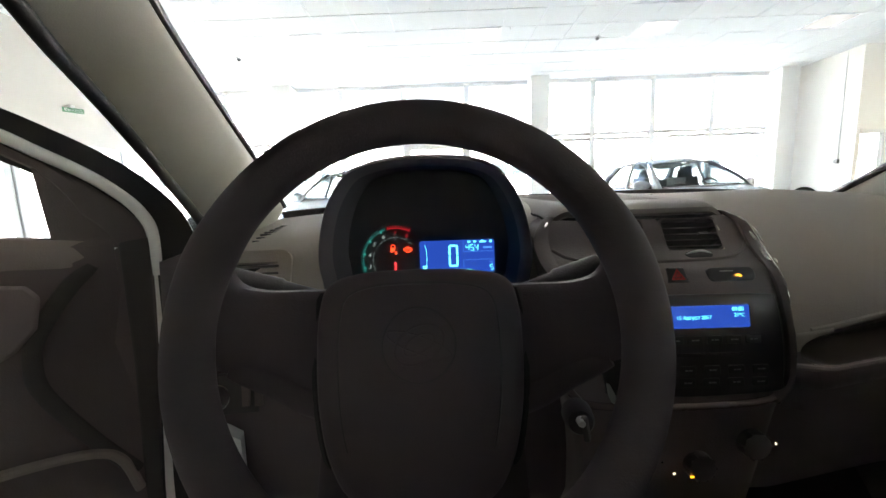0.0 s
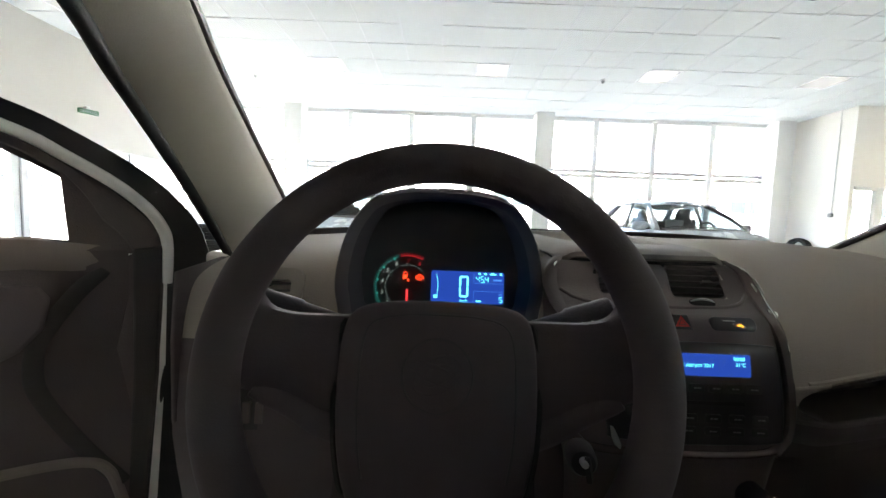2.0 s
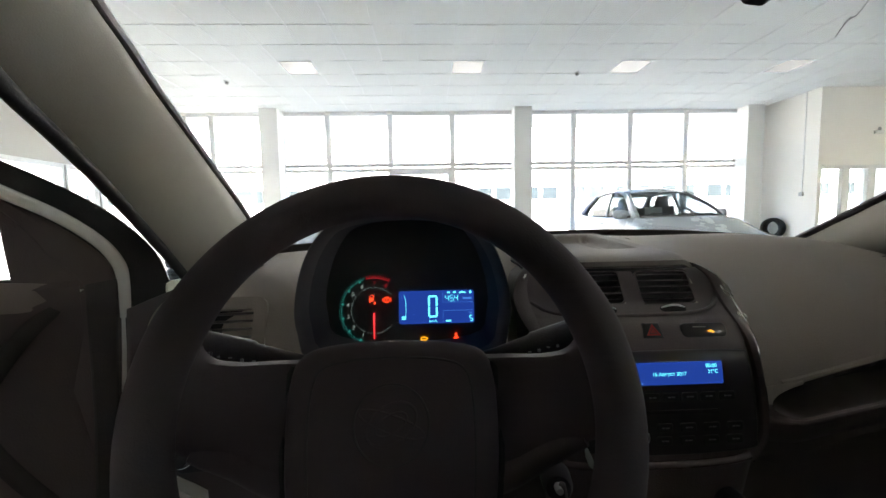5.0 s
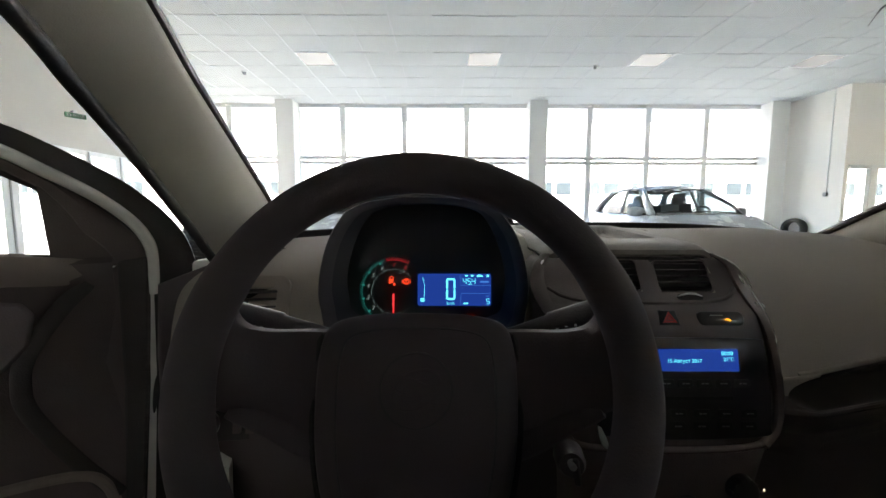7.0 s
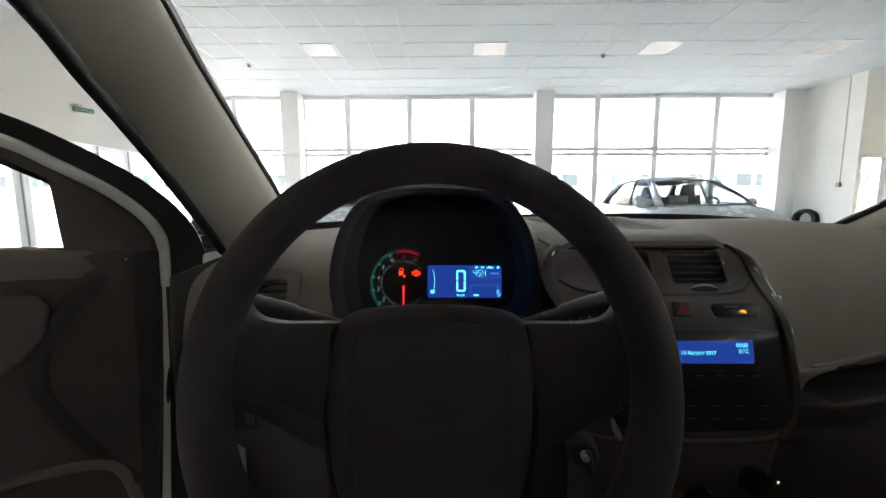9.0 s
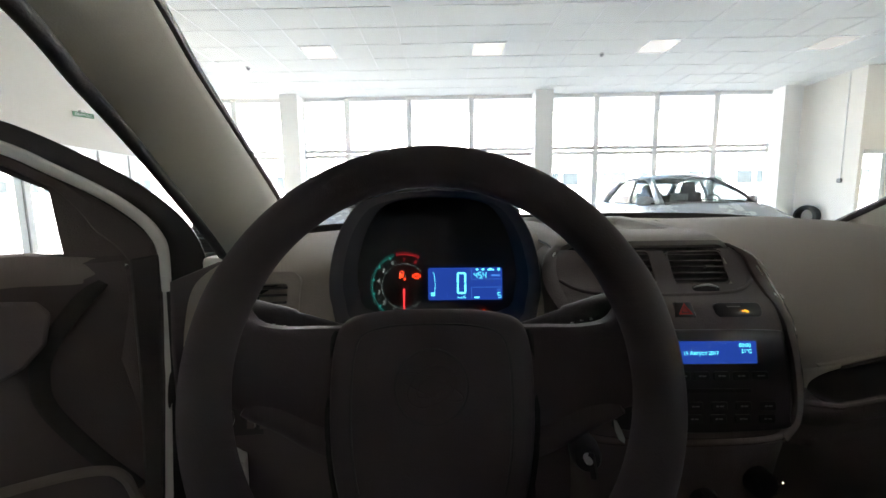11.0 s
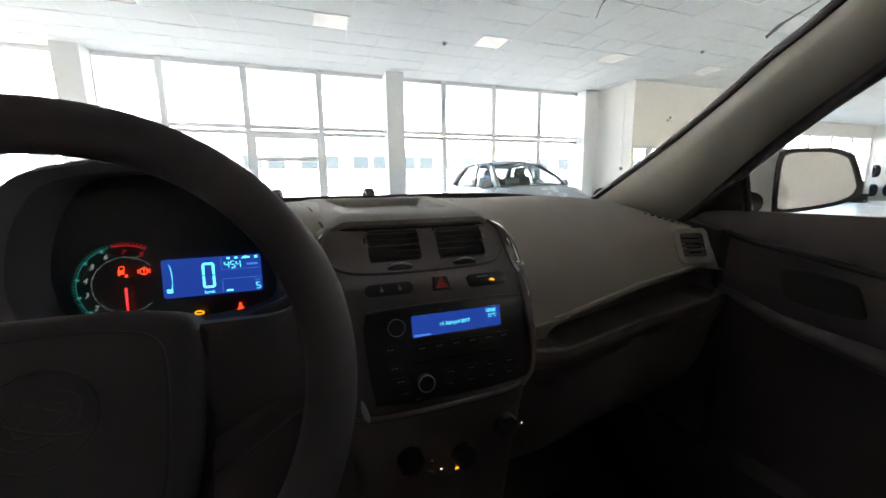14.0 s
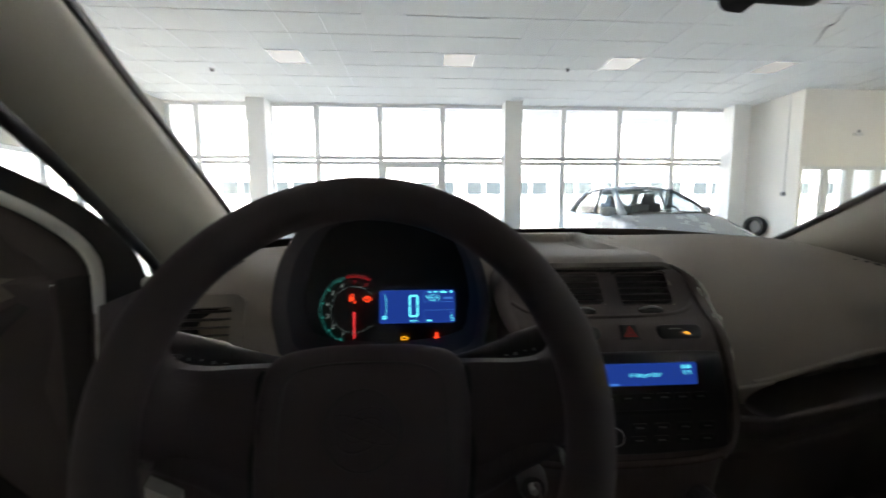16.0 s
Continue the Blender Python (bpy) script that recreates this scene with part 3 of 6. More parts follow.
        part("pillar", tube([(-1.66, 0.69 * s, 1.03), (-1.40, 0.65 * s, 1.23), (-1.10, 0.55 * s, 1.43)], [0.09, 0.07, 0.045], 10), paint, car)
        for nm, q in (("front_side_window", [(0.72, 0.765), (-0.26, 0.745), (-0.34, 0.585), (0.24, 0.55)]), ("rear_side_window", [(-0.30, 0.745), (-1.45, 0.70), (-1.12, 0.56), (-0.38, 0.585)])):
            (ax, ay), (bx, by), (cx, cy), (dx, dy) = q
            g = grid([[(ax + (bx - ax) * k / 4, s * (ay + (by - ay) * k / 4), 0.96) for k in range(5)], [(dx + (cx - dx) * k / 4, s * (dy + (cy - dy) * k / 4), 1.43) for k in range(5)]])
            # front glass is tinted darker to stand for the dark interior behind it
            part(nm, g, M_TINT if nm == "front_side_window" else M_SIDEGLASS, car).visible_shadow = False
        mr = part("door_mirror", grid([[(0.64 + 0.05 * math.cos(a) * r - 0.02 * k, s * (0.76 + 0.050 * k), 1.015 + 0.080 * math.sin(a) * r) for a in [6.2832 * j / 14 for j in range(14)]] for k, r in ((0, 0.55), (1, 0.95), (2.5, 1.1), (4, 0.95), (4.6, 0.45))], ring=True, caps=True), paint, car, "rounded painted door mirror")
        part("stalk", box(0.60, 0.66, min(s * 0.70, s * 0.80), max(s * 0.70, s * 0.80), 0.96, 0.99), M_BLACK, mr)
        part("door_handle", tube([(-0.12, s * 0.868, 0.86), (-0.18, s * 0.885, 0.865), (-0.28, s * 0.885, 0.865), (-0.34, s * 0.868, 0.86)], 0.012, 8), paint, car)
        for wx in (1.42, -1.25):
            wh = part("wheel", tyre_mesh(0.30, 0.18), M_TYRE, car, m=pose(wx, s * 0.78, 0.30, 90, 0, 0))
            part("rim", lathe([(0.0, 0.05), (0.06, 0.06), (0.19, 0.07), (0.205, 0.03), (0.205, -0.05)], 24), M_CHROME, wh, m=pose(wx, s * 0.79, 0.30, -90 * s, 0, 0))
        part("headlight", grid([[(2.18 - 0.33 * k / 4 - 0.0 * j, s * (0.56 + 0.22 * k / 4), 0.46 + 0.06 * j + 0.05 * k / 4) for j in range(3)] for k in range(5)]), M_CARGLASS, car, thick=0.03)
    part("grille", boxes([(2.20, 2.26, -0.40, 0.40, 0.42 + 0.05 * k, 0.44 + 0.05 * k) for k in range(3)]), M_BLACK, car, smooth=False)
    part("dashboard", grid([[(1.05, -0.66 + 1.32 * j / 8, 0.95) for j in range(9)], [(0.75, -0.66 + 1.32 * j / 8, 1.0) for j in range(9)], [(0.52, -0.66 + 1.32 * j / 8, 0.99) for j in range(9)], [(0.47, -0.66 + 1.32 * j / 8, 0.80) for j in range(9)]]), M_BLACK, car)
    part("steering_wheel", grid([[(0.33 - 0.18 * math.sin(a) * 0.35 * -1 + 0.012 * math.cos(b), 0.36 + (0.18 + 0.014 * math.cos(b)) * math.cos(a), 0.93 + (0.18 + 0.014 * math.cos(b)) * math.sin(a) + 0.012 * math.sin(b)) for b in [6.2832 * j / 8 for j in range(8)]] for a in [6.2832 * i / 28 for i in range(28)]], ring=True, wrap=True), M_BLACK, car)
    part("inner_mirror", plate(rounded(0.22, 0.07, 0.03), 0.02, 0.006), M_BLACK, car, m=pose(0.30, 0, 1.30, 90, 0, -90))
    for s in (-1, 1):
        seat = part("seat", grid([[(-0.22 - 0.10 * t + 0.07 * math.cos(a), s * 0.36 + (0.28 - 0.04 * t) * math.sin(a), 0.50 + 0.68 * t) for a in [6.2832 * j / 16 for j in range(16)]] for t in (0, 0.3, 0.6, 0.9, 1.0)], ring=True, caps=True), M_SEAT, car)
        part("headrest", grid([[(-0.33 + 0.05 * w * math.cos(a), s * 0.36 + 0.14 * w * math.sin(a), z) for a in [6.2832 * j / 16 for j in range(16)]] for z, w in ((1.10, 0.6), (1.14, 0.95), (1.23, 1.05), (1.30, 0.9), (1.33, 0.5))], ring=True, caps=True), M_SEAT, seat)
    part("rear_seat", grid([[(-1.15 - 0.16 * t + 0.07 * math.cos(a), 0.62 * math.sin(a), 0.5 + 0.66 * t) for a in [6.2832 * j / 20 for j in range(20)]] for t in (0, 0.5, 1.0)], ring=True, caps=True), M_SEAT, car)
    part("roof_lining", grid([[(x, y, z) for y in (-0.54, -0.3, 0, 0.3, 0.54)] for x, z in ((0.0, 1.395), (-0.3, 1.42), (-1.1, 1.39))]), M_FABRIC, car)
    part("parcel_shelf", box(-1.72, -1.25, -0.6, 0.6, 1.0, 1.03), M_SEAT, car, smooth=False)
    for s in (-1, 1):
        part("door_lining", box(-1.3, 0.6, s * 0.70 - 0.015, s * 0.70 + 0.015, 0.4, 0.955), M_SEAT, car, smooth=False)
    if note:
        part("price_card", box(0.66, 0.665, -0.50, -0.20, 0.990, 1.13), M_WHITEPL, car, "white card standing on the dashboard", smooth=False)
    part("cowl", grid([[(x + 0.055, y * 1.02, z - 0.004) for x, y, z in ws[0]], [(x + 0.02, y * 1.01, z + 0.012) for x, y, z in ws[0]], [(x - 0.02, y, z + 0.022) for x, y, z in ws[0]]]), M_BLACK, car, "black cowl strip under the windshield", thick=0.006)
    for s in (-1, 1):
        loop = curve([(-0.36, 0.735 * s, 0.985), (-1.42, 0.705 * s, 1.01), (-1.34, 0.66 * s, 1.16), (-1.08, 0.575 * s, 1.375), (-0.80, 0.580 * s, 1.425), (-0.42, 0.590 * s, 1.43)], 30)
        part("window_seal", tube(loop, 0.008, 6), M_RUBBER, car)
        part("belt_strip", tube([(0.70, 0.770 * s, 0.975), (-0.3, 0.752 * s, 0.985), (-1.45, 0.708 * s, 1.01)], 0.010, 6), M_RUBBER, car)
    part("wiper", tube([(1.12, 0.35, 1.000), (1.03, -0.1, 1.020), (0.95, -0.55, 1.015)], 0.008, 6), M_BLACK, car)
    return car


sedan(M_SILVER, "silver-blue four-door sedan parked facing the room", pose(4.44, 7.24, 0, 0, 0, -92.3) @ Matrix.Scale(1.05, 4), True)
sedan(M_SILVER, "silver four-door sedan parked nose to the room", pose(-1.66, 7.24, 0, 0, 0, -92.3) @ Matrix.Scale(1.05, 4))


# ---- the car around the camera ----
CX = 0.285  # centre line of the car
own = thing("car", "white sedan seen from its driver's seat, driver's door ajar", "car", at=pose(0, 0, 0))


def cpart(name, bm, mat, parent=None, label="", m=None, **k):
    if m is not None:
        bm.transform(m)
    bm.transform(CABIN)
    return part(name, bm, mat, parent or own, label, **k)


# dashboard: profiles (y, z) from the windshield down to the footwell, keyed by x
DASH = [
    (-0.405, [(0.98, 0.90), (0.86, 0.940), (0.74, 0.925), (0.64, 0.912), (0.575, 0.900), (0.535, 0.880), (0.515, 0.840), (0.505, 0.80), (0.50, 0.76), (0.495, 0.72), (0.49, 0.66), (0.52, 0.52), (0.62, 0.44)]),
    (-0.25, [(1.0, 0.92), (0.86, 0.952), (0.74, 0.945), (0.63, 0.930), (0.560, 0.912), (0.520, 0.885), (0.503, 0.845), (0.495, 0.80), (0.485, 0.76), (0.475, 0.72), (0.465, 0.66), (0.49, 0.52), (0.60, 0.44)]),
    (-0.16, [(1.02, 0.93), (0.87, 0.958), (0.75, 0.958), (0.63, 0.945), (0.560, 0.925), (0.520, 0.895), (0.500, 0.850), (0.490, 0.80), (0.47, 0.76), (0.455, 0.72), (0.45, 0.66), (0.48, 0.52), (0.60, 0.44)]),
    (0.10, [(1.04, 0.94), (0.88, 0.970), (0.76, 0.972), (0.64, 0.965), (0.565, 0.945), (0.525, 0.905), (0.505, 0.855), (0.490, 0.80), (0.47, 0.76), (0.455, 0.72), (0.45, 0.66), (0.48, 0.52), (0.60, 0.44)]),
    (0.44, [(1.04, 0.94), (0.88, 0.970), (0.76, 0.970), (0.65, 0.955), (0.575, 0.925), (0.520, 0.880), (0.478, 0.828), (0.455, 0.772), (0.452, 0.758), (0.450, 0.748), (0.450, 0.740), (0.50, 0.52), (0.62, 0.44)]),
    (0.52, [(1.03, 0.94), (0.88, 0.968), (0.76, 0.968), (0.66, 0.952), (0.585, 0.922), (0.528, 0.880), (0.486, 0.836), (0.458, 0.780), (0.530, 0.773), (0.525, 0.735), (0.448, 0.731), (0.50, 0.52), (0.62, 0.44)]),
    (0.72, [(1.0, 0.938), (0.88, 0.970), (0.76, 0.970), (0.67, 0.953), (0.60, 0.920), (0.548, 0.885), (0.520, 0.847), (0.495, 0.803), (0.575, 0.796), (0.570, 0.747), (0.483, 0.742), (0.535, 0.53), (0.64, 0.46)]),
    (0.88, [(0.95, 0.921), (0.86, 0.959), (0.76, 0.956), (0.67, 0.941), (0.595, 0.920), (0.535, 0.900), (0.512, 0.867), (0.495, 0.827), (0.550, 0.821), (0.545, 0.768), (0.476, 0.761), (0.53, 0.56), (0.64, 0.48)]),
    (0.975, [(0.90, 0.89), (0.82, 0.928), (0.74, 0.925), (0.66, 0.914), (0.59, 0.900), (0.54, 0.884), (0.520, 0.855), (0.50, 0.812), (0.498, 0.800), (0.495, 0.790), (0.49, 0.770), (0.54, 0.58), (0.64, 0.50)]),
]


def dash_profile(x):
    for (x0, a), (x1, b) in zip(DASH, DASH[1:]):
        if x0 <= x <= x1:
            t = (x - x0) / (x1 - x0)
            return [(p[0] + (q[0] - p[0]) * t, p[1] + (q[1] - p[1]) * t) for p, q in zip(a, b)]
    return DASH[0][1] if x < DASH[0][0] else DASH[-1][1]


def dash_face(x, z):
    """How far ahead the dashboard's face lies at a height."""
    p = dash_profile(x)
    for (y0, z0), (y1, z1) in zip(p[3:], p[4:]):
        if z0 >= z >= z1:
            return y0 + (y1 - y0) * (z0 - z) / max(1e-6, z0 - z1)
    return 0.5


rows = []
for i in range(70):
    x = -0.405 + 1.38 * i / 69
    p = dash_profile(x)
    line = curve([(x, y, z) for y, z in p[:8]], 25) + [Vector((x, y, z)) for y, z in p[8:10]] + curve([(x, y, z) for y, z in p[10:]], 6)
    for v in line:
        v.z -= 0.035 * max(0.0, min(1.0, (0.125 - abs(x - 0.281)) / 0.02)) * (1 if 0.51 < v.y < 0.86 else 0)
    rows.append(line)
dash = cpart("dashboard", grid([line[:25] for line in rows]), M_DASH, label="grey-beige grained plastic dashboard")
# lower dash and knee panel: their shade is put into darker colours
cpart("lower_panel", grid([line[24:] for line in rows[31:]]), M_DASHSHADE, dash, "lower dashboard panel, darkened for shade")
cpart("knee_panel", grid([line[24:] for line in rows[:32]]), M_SHADEPL, dash, "knee panel under the steering column, darkened for shade")


def dash_top(x, y):
    p = dash_profile(x)
    for (y0, z0), (y1, z1) in zip(p, p[1:]):
        if y0 >= y >= y1:
            return z0 + (z1 - z0) * (y0 - y) / max(1e-6, y0 - y1)
    return p[3][1]


# storage slot lip of the passenger side
lip = [(x, dash_profile(x)[10][0] - 0.004, dash_profile(x)[10][1] + 0.002) for x in [0.452 + 0.022 * i for i in range(22)]]
cpart("slot_lip", tube(lip, 0.0045, 8), M_DASHSHADE, dash, "lit rounded edge of the storage slot")
apron = []
for x in [0.430 + 0.0215 * i for i in range(24)]:
    y10, z10 = dash_profile(x)[10]
    apron.append([(x, y10 + 0.001, z10 + 0.003), (x, y10 - 0.006, z10 - 0.001), (x, y10 - 0.008, z10 - 0.010), (x, y10 - 0.004, z10 - 0.022), (x, y10 + 0.012, z10 - 0.040)])
cpart("slot_apron", grid(apron), M_STACK, dash, "dark rolled edge below the storage slot")
liner = []
slot_x = [0.480 + 0.05 * (i / 12) ** 2 for i in range(12)] + [0.530 + 0.0181 * i for i in range(22)]
for x in slot_x:
    p = dash_profile(x)
    e = math.sqrt(max(0.0, 1 - (max(0.0, 0.530 - x) / 0.05) ** 2)) * min(1.0, (0.925 - x) / 0.03)
    up, lo = p[7][1] - 0.003, p[10][1] + 0.004
    mid = (up + lo) / 2
    liner.append([(x, p[7][0] - 0.002, mid + (up - mid) * e), (x, p[7][0] + 0.06, mid + (up - mid) * e * 0.9), (x, p[7][0] + 0.06, mid + (lo - mid) * e * 0.9), (x, p[10][0] - 0.001, mid + (lo - mid) * e)])
cpart("slot_liner", grid(liner), M_SLOT, dash, "dark lining of the storage slot")
# rounded end of the slot, closed towards the console
above, below = [], []
for x in [0.430, 0.446, 0.462, 0.4799] + slot_x[:13]:
    p = dash_profile(x)
    (y7, z7), (y10, z10) = p[7], p[10]
    e = math.sqrt(max(0.0, 1 - (max(0.0, 0.530 - x) / 0.05) ** 2)) if x > 0.480 else 0.0
    mid, h = (z7 + z10) / 2, (z7 - z10) / 2
    col = [z7 + 0.004, z7 - 0.001, mid + h * e * 0.98, mid + h * e * 0.98 - 0.001]
    above.append([(x, y7 + (y10 - y7) * (z7 - z) / (2 * h) + (0.004 if k == 3 else -0.0015), z) for k, z in enumerate(col)])
    col = [mid - h * e * 0.98 + 0.001, mid - h * e * 0.98, z10 + 0.001, z10 - 0.004]
    below.append([(x, y7 + (y10 - y7) * (z7 - z) / (2 * h) + (0.004 if k == 0 else -0.0015), z) for k, z in enumerate(col)])
cpart("slot_end", grid(above), M_DASH, dash, thick=0.002)
cpart("slot_end", grid(below), M_DASHSHADE, dash, thick=0.002)
cpart("slot_brow", tube([(x, dash_profile(x)[7][0] + 0.0035, dash_profile(x)[7][1] + 0.0035) for x in [0.50 + 0.02 * i for i in range(21)]], 0.0045, 8), M_DASH, dash)
cpart("slot_ledge", tube([(x, dash_profile(x)[7][0] + 0.034, dash_profile(x)[7][1] - 0.020) for x in [0.56 + 0.02 * i for i in range(9)]], [0.001, 0.002, 0.0025, 0.0025, 0.0025, 0.0025, 0.002, 0.0015, 0.001], 8), M_TRIM, dash)
cpart("glovebox_lid", grid([[(x, dash_profile(x)[10][0] + 0.012 + 0.30 * t * t * 0.25, dash_profile(x)[10][1] - 0.02 - 0.17 * t) for x in [0.47 + 0.04 * i for i in range(12)]] for t in (0, 0.25, 0.5, 0.75, 1.0)]), M_DASHSHADE, dash, thick=0.012)
# defroster slits
for (xa, ya), (xb, yb) in (((0.862, 0.640), (0.918, 0.580)), ((-0.312, 0.598), (-0.310, 0.704))):
    for k in range(7):
        x, y = xa + (xb - xa) * k / 6, ya + (yb - ya) * k / 6
        z = dash_top(x, y)
        h = 0.009 - 0.0015 * abs(k - 3)
        hx, hy = (0.0028, h) if xa > 0 else (h * 1.2, 0.0042)
        cpart("defroster_slit", box(x - hx, x + hx, y - hy, y + hy, z - 0.006, z + (0.0012 if xa > 0 else 0.0022)), M_BLACK, dash, smooth=False)

# windshield: edges follow the pillars
WS_R = [(0.942, 0.875, 0.950), (0.912, 0.628, 1.072), (0.889, 0.477, 1.155), (0.868, 0.402, 1.195), (0.850, 0.341, 1.220), (0.835, 0.292, 1.243), (0.81, 0.23, 1.268)]
DR_R = [(0.985, 0.665, 0.885), (0.972, 0.59, 0.938), (0.945, 0.465, 1.039), (0.922, 0.368, 1.109), (0.895, 0.292, 1.151), (0.875, 0.249, 1.172), (0.845, 0.19, 1.195)]
WS_L = [(-0.380, 0.870, 0.968), (-0.366, 0.755, 1.040), (-0.340, 0.590, 1.120), (-0.308, 0.446, 1.174), (-0.286, 0.374, 1.196), (-0.270, 0.326, 1.206), (-0.245, 0.26, 1.222)]
DR_L = [(-0.415, 0.680, 0.885), (-0.400, 0.590, 0.962), (-0.370, 0.442, 1.066), (-0.350, 0.369, 1.106), (-0.330, 0.315, 1.127), (-0.305, 0.265, 1.142), (-0.28, 0.21, 1.155)]
for ws, dr, side in ((WS_R, DR_R, 1), (WS_L, DR_L, -1)):
    a, b = curve(ws, 25), curve(dr, 25)
    rows = []
    for p, q in zip(a, b):
        inner = Vector((-0.030 * side, -0.012, 0.004))
        outer = Vector((0.035 * side, 0.03, 0.03))
        row = [p, p * 0.90 + q * 0.10 + inner * 0.40, p * 0.78 + q * 0.22 + inner * 0.85, p * 0.66 + q * 0.34 + inner * 1.05, p * 0.40 + q * 0.60 + inner * 1.0, p * 0.12 + q * 0.88 + inner * 0.55, q, q + outer * 0.8, p * 0.5 + q * 0.5 + Vector((0.060 * side, 0.03, 0.0)), p + Vector((0.040 * side, 0.022, -0.012))]
        rows.append(row)
    pl = cpart("pillar_trim", grid(rows, ring=True, caps=True), M_PILLAR, label="grey-beige windshield pillar trim")
    cpart("door_seal", tube([q + Vector((0.009 if side > 0 else 0.003, -0.003, -0.006)) for q in b], 0.0105 if side > 0 else 0.0075, 10), M_RUBBER, pl, "black rubber door seal")
    cpart("glass_seal", tube([p + (Vector((0.001, 0.004, 0.004)) if side > 0 else Vector((0.0, 0.006, 0.002))) for p in a], 0.0085 if side > 0 else 0.006, 8), M_BLACK, pl, "black windshield edge")
ra, la = curve(WS_R, 15), curve(WS_L, 15)
rows = []
for k in range(15):
    p, q = la[k], ra[k]
    rows.append([p + (q - p) * (j / 12) + Vector((0, 0.16, 0.03)) * (1 - (j / 6 - 1) ** 2) * (1 - 0.4 * k / 14) for j in range(13)])
ws_rows = rows
shield = cpart("windshield", grid(rows), M_SHIELD, label="clear windshield with a black edge")
shield.visible_shadow = False
fr = []
for j in range(25):
    t = j / 24
    p = la[0] + (ra[0] - la[0]) * t + Vector((0, 0.16, 0.03)) * (1 - (2 * t - 1) ** 2)
    fr.append(p)
BAND = [-0.010 + 0.016 * max(0.0, min(1.0, (j / 24 - 0.5) / 0.3)) for j in range(25)]
cpart("lower_band", grid([[p + Vector((0, -0.012, b)) for p, b in zip(fr, BAND)], [p + Vector((0, 0.004, -0.035)) for p in fr]]), M_BLACK, shield, "black ceramic band", thick=0.004)
for line, wd in (([(0.597, 0.505, 1.264), (0.588, 0.482, 1.2755), (0.584, 0.468, 1.2745), (0.574, 0.445, 1.283)], [0.0012, 0.0026, 0.0014, 0.0008]), ([(0.768, 0.354, 1.201), (0.786, 0.350, 1.2165), (0.805, 0.345, 1.2285), (0.842, 0.332, 1.252)], [0.0024, 0.0014, 0.0012, 0.0007])):
    cpart("smear", tube(curve(line, 13), [wd[0] + (wd[-1] - wd[0]) * k / 12 + (0.0008 if k in (3, 4, 5) else 0) for k in range(13)], 6, flat=0.25), M_SMEAR, shield, "dried grey smear on the glass")
dust = bmesh.new()
drng = random.Random(9)
for _ in range(90):
    k, j = drng.uniform(3.0, 12.5), drng.gauss(4.6, 1.6)
    if not 0.5 < j < 11.5:
        continue
    k0, j0 = int(k), int(j)
    p = ws_rows[k0][j0].lerp(ws_rows[k0][j0 + 1], j - j0).lerp(ws_rows[k0 + 1][j0].lerp(ws_rows[k0 + 1][j0 + 1], j - j0), k - k0)
    r = drng.uniform(0.0003, 0.0008)
    dust.faces.new([dust.verts.new(p + Vector((r * math.cos(a), -0.0015, r * math.sin(a)))) for a in (0, 1.05, 2.1, 3.14, 4.19, 5.24)])
tagged(cpart("dust", dust, M_WHITEPL, shield, "scattered pale dust specks"), kind="stuff")
# cowl, hood
cpart("cowl", grid([[(x, 1.02 + 0.10 * (1 - ((x - CX) / 0.7) ** 2), 0.925) for x in [CX - 0.68 + 0.085 * i for i in range(17)]], [(x, 1.16 + 0.10 * (1 - ((x - CX) / 0.7) ** 2), 0.925) for x in [CX - 0.68 + 0.085 * i for i in range(17)]]]), M_BLACK, own, thick=0.01)
cpart("hood", grid([[(CX + u * (0.70 - 0.04 * t), 1.14 + 0.9 * t + 0.08 * (1 - u * u), 0.915 - 0.22 * t * t + 0.015 * (1 - u * u)) for u in [k / 8 - 1 for k in range(17)]] for t in [i / 8 for i in range(9)]]), M_WHITE, own, "white painted hood", thick=0.01)
cpart("wiper", tube([(0.14, 1.06, 0.970), (0.19, 1.065, 0.9755), (0.26, 1.065, 0.975), (0.34, 1.06, 0.968)], [0.002, 0.0035, 0.0035, 0.002], 6), M_BLACK, own)
cpart("wiper", tube([(-0.25, 1.0, 0.952), (-0.05, 1.06, 0.965), (0.10, 1.07, 0.962)], 0.006, 6), M_BLACK, own)
# roof, floor, rear of the cabin
cpart("headliner", grid([[(CX + u * (0.55 + 0.02 * t), 0.27 - 1.9 * t, 1.262 + 0.06 * math.sin(math.pi * min(1, t * 1.2)) - 0.03 * u * u) for u in [k / 6 - 1 for k in range(13)]] for t in [i / 10 for i in range(11)]]), M_FABRIC, own, "pale fabric headliner", thick=0.03)
cpart("cabin_floor", box(CX - 0.66, CX + 0.66, -1.7, 0.95, 0.20, 0.23), M_CARPET, own, smooth=False)
cpart("bulkhead", grid([[(x, 0.66, 0.23) for x in (CX - 0.66, CX + 0.66)], [(x, 0.90, 0.5) for x in (CX - 0.66, CX + 0.66)], [(x, 1.0, 0.9) for x in (CX - 0.66, CX + 0.66)]]), M_CARPET, own, thick=0.01)
cpart("rear_bench", grid([[(CX + u * 0.62, -1.25 - 0.2 * t, 0.35 + 0.62 * t) for u in [k / 6 - 1 for k in range(13)]] for t in (0, 0.3, 0.6, 1.0)]), M_SEAT, own, thick=0.12)
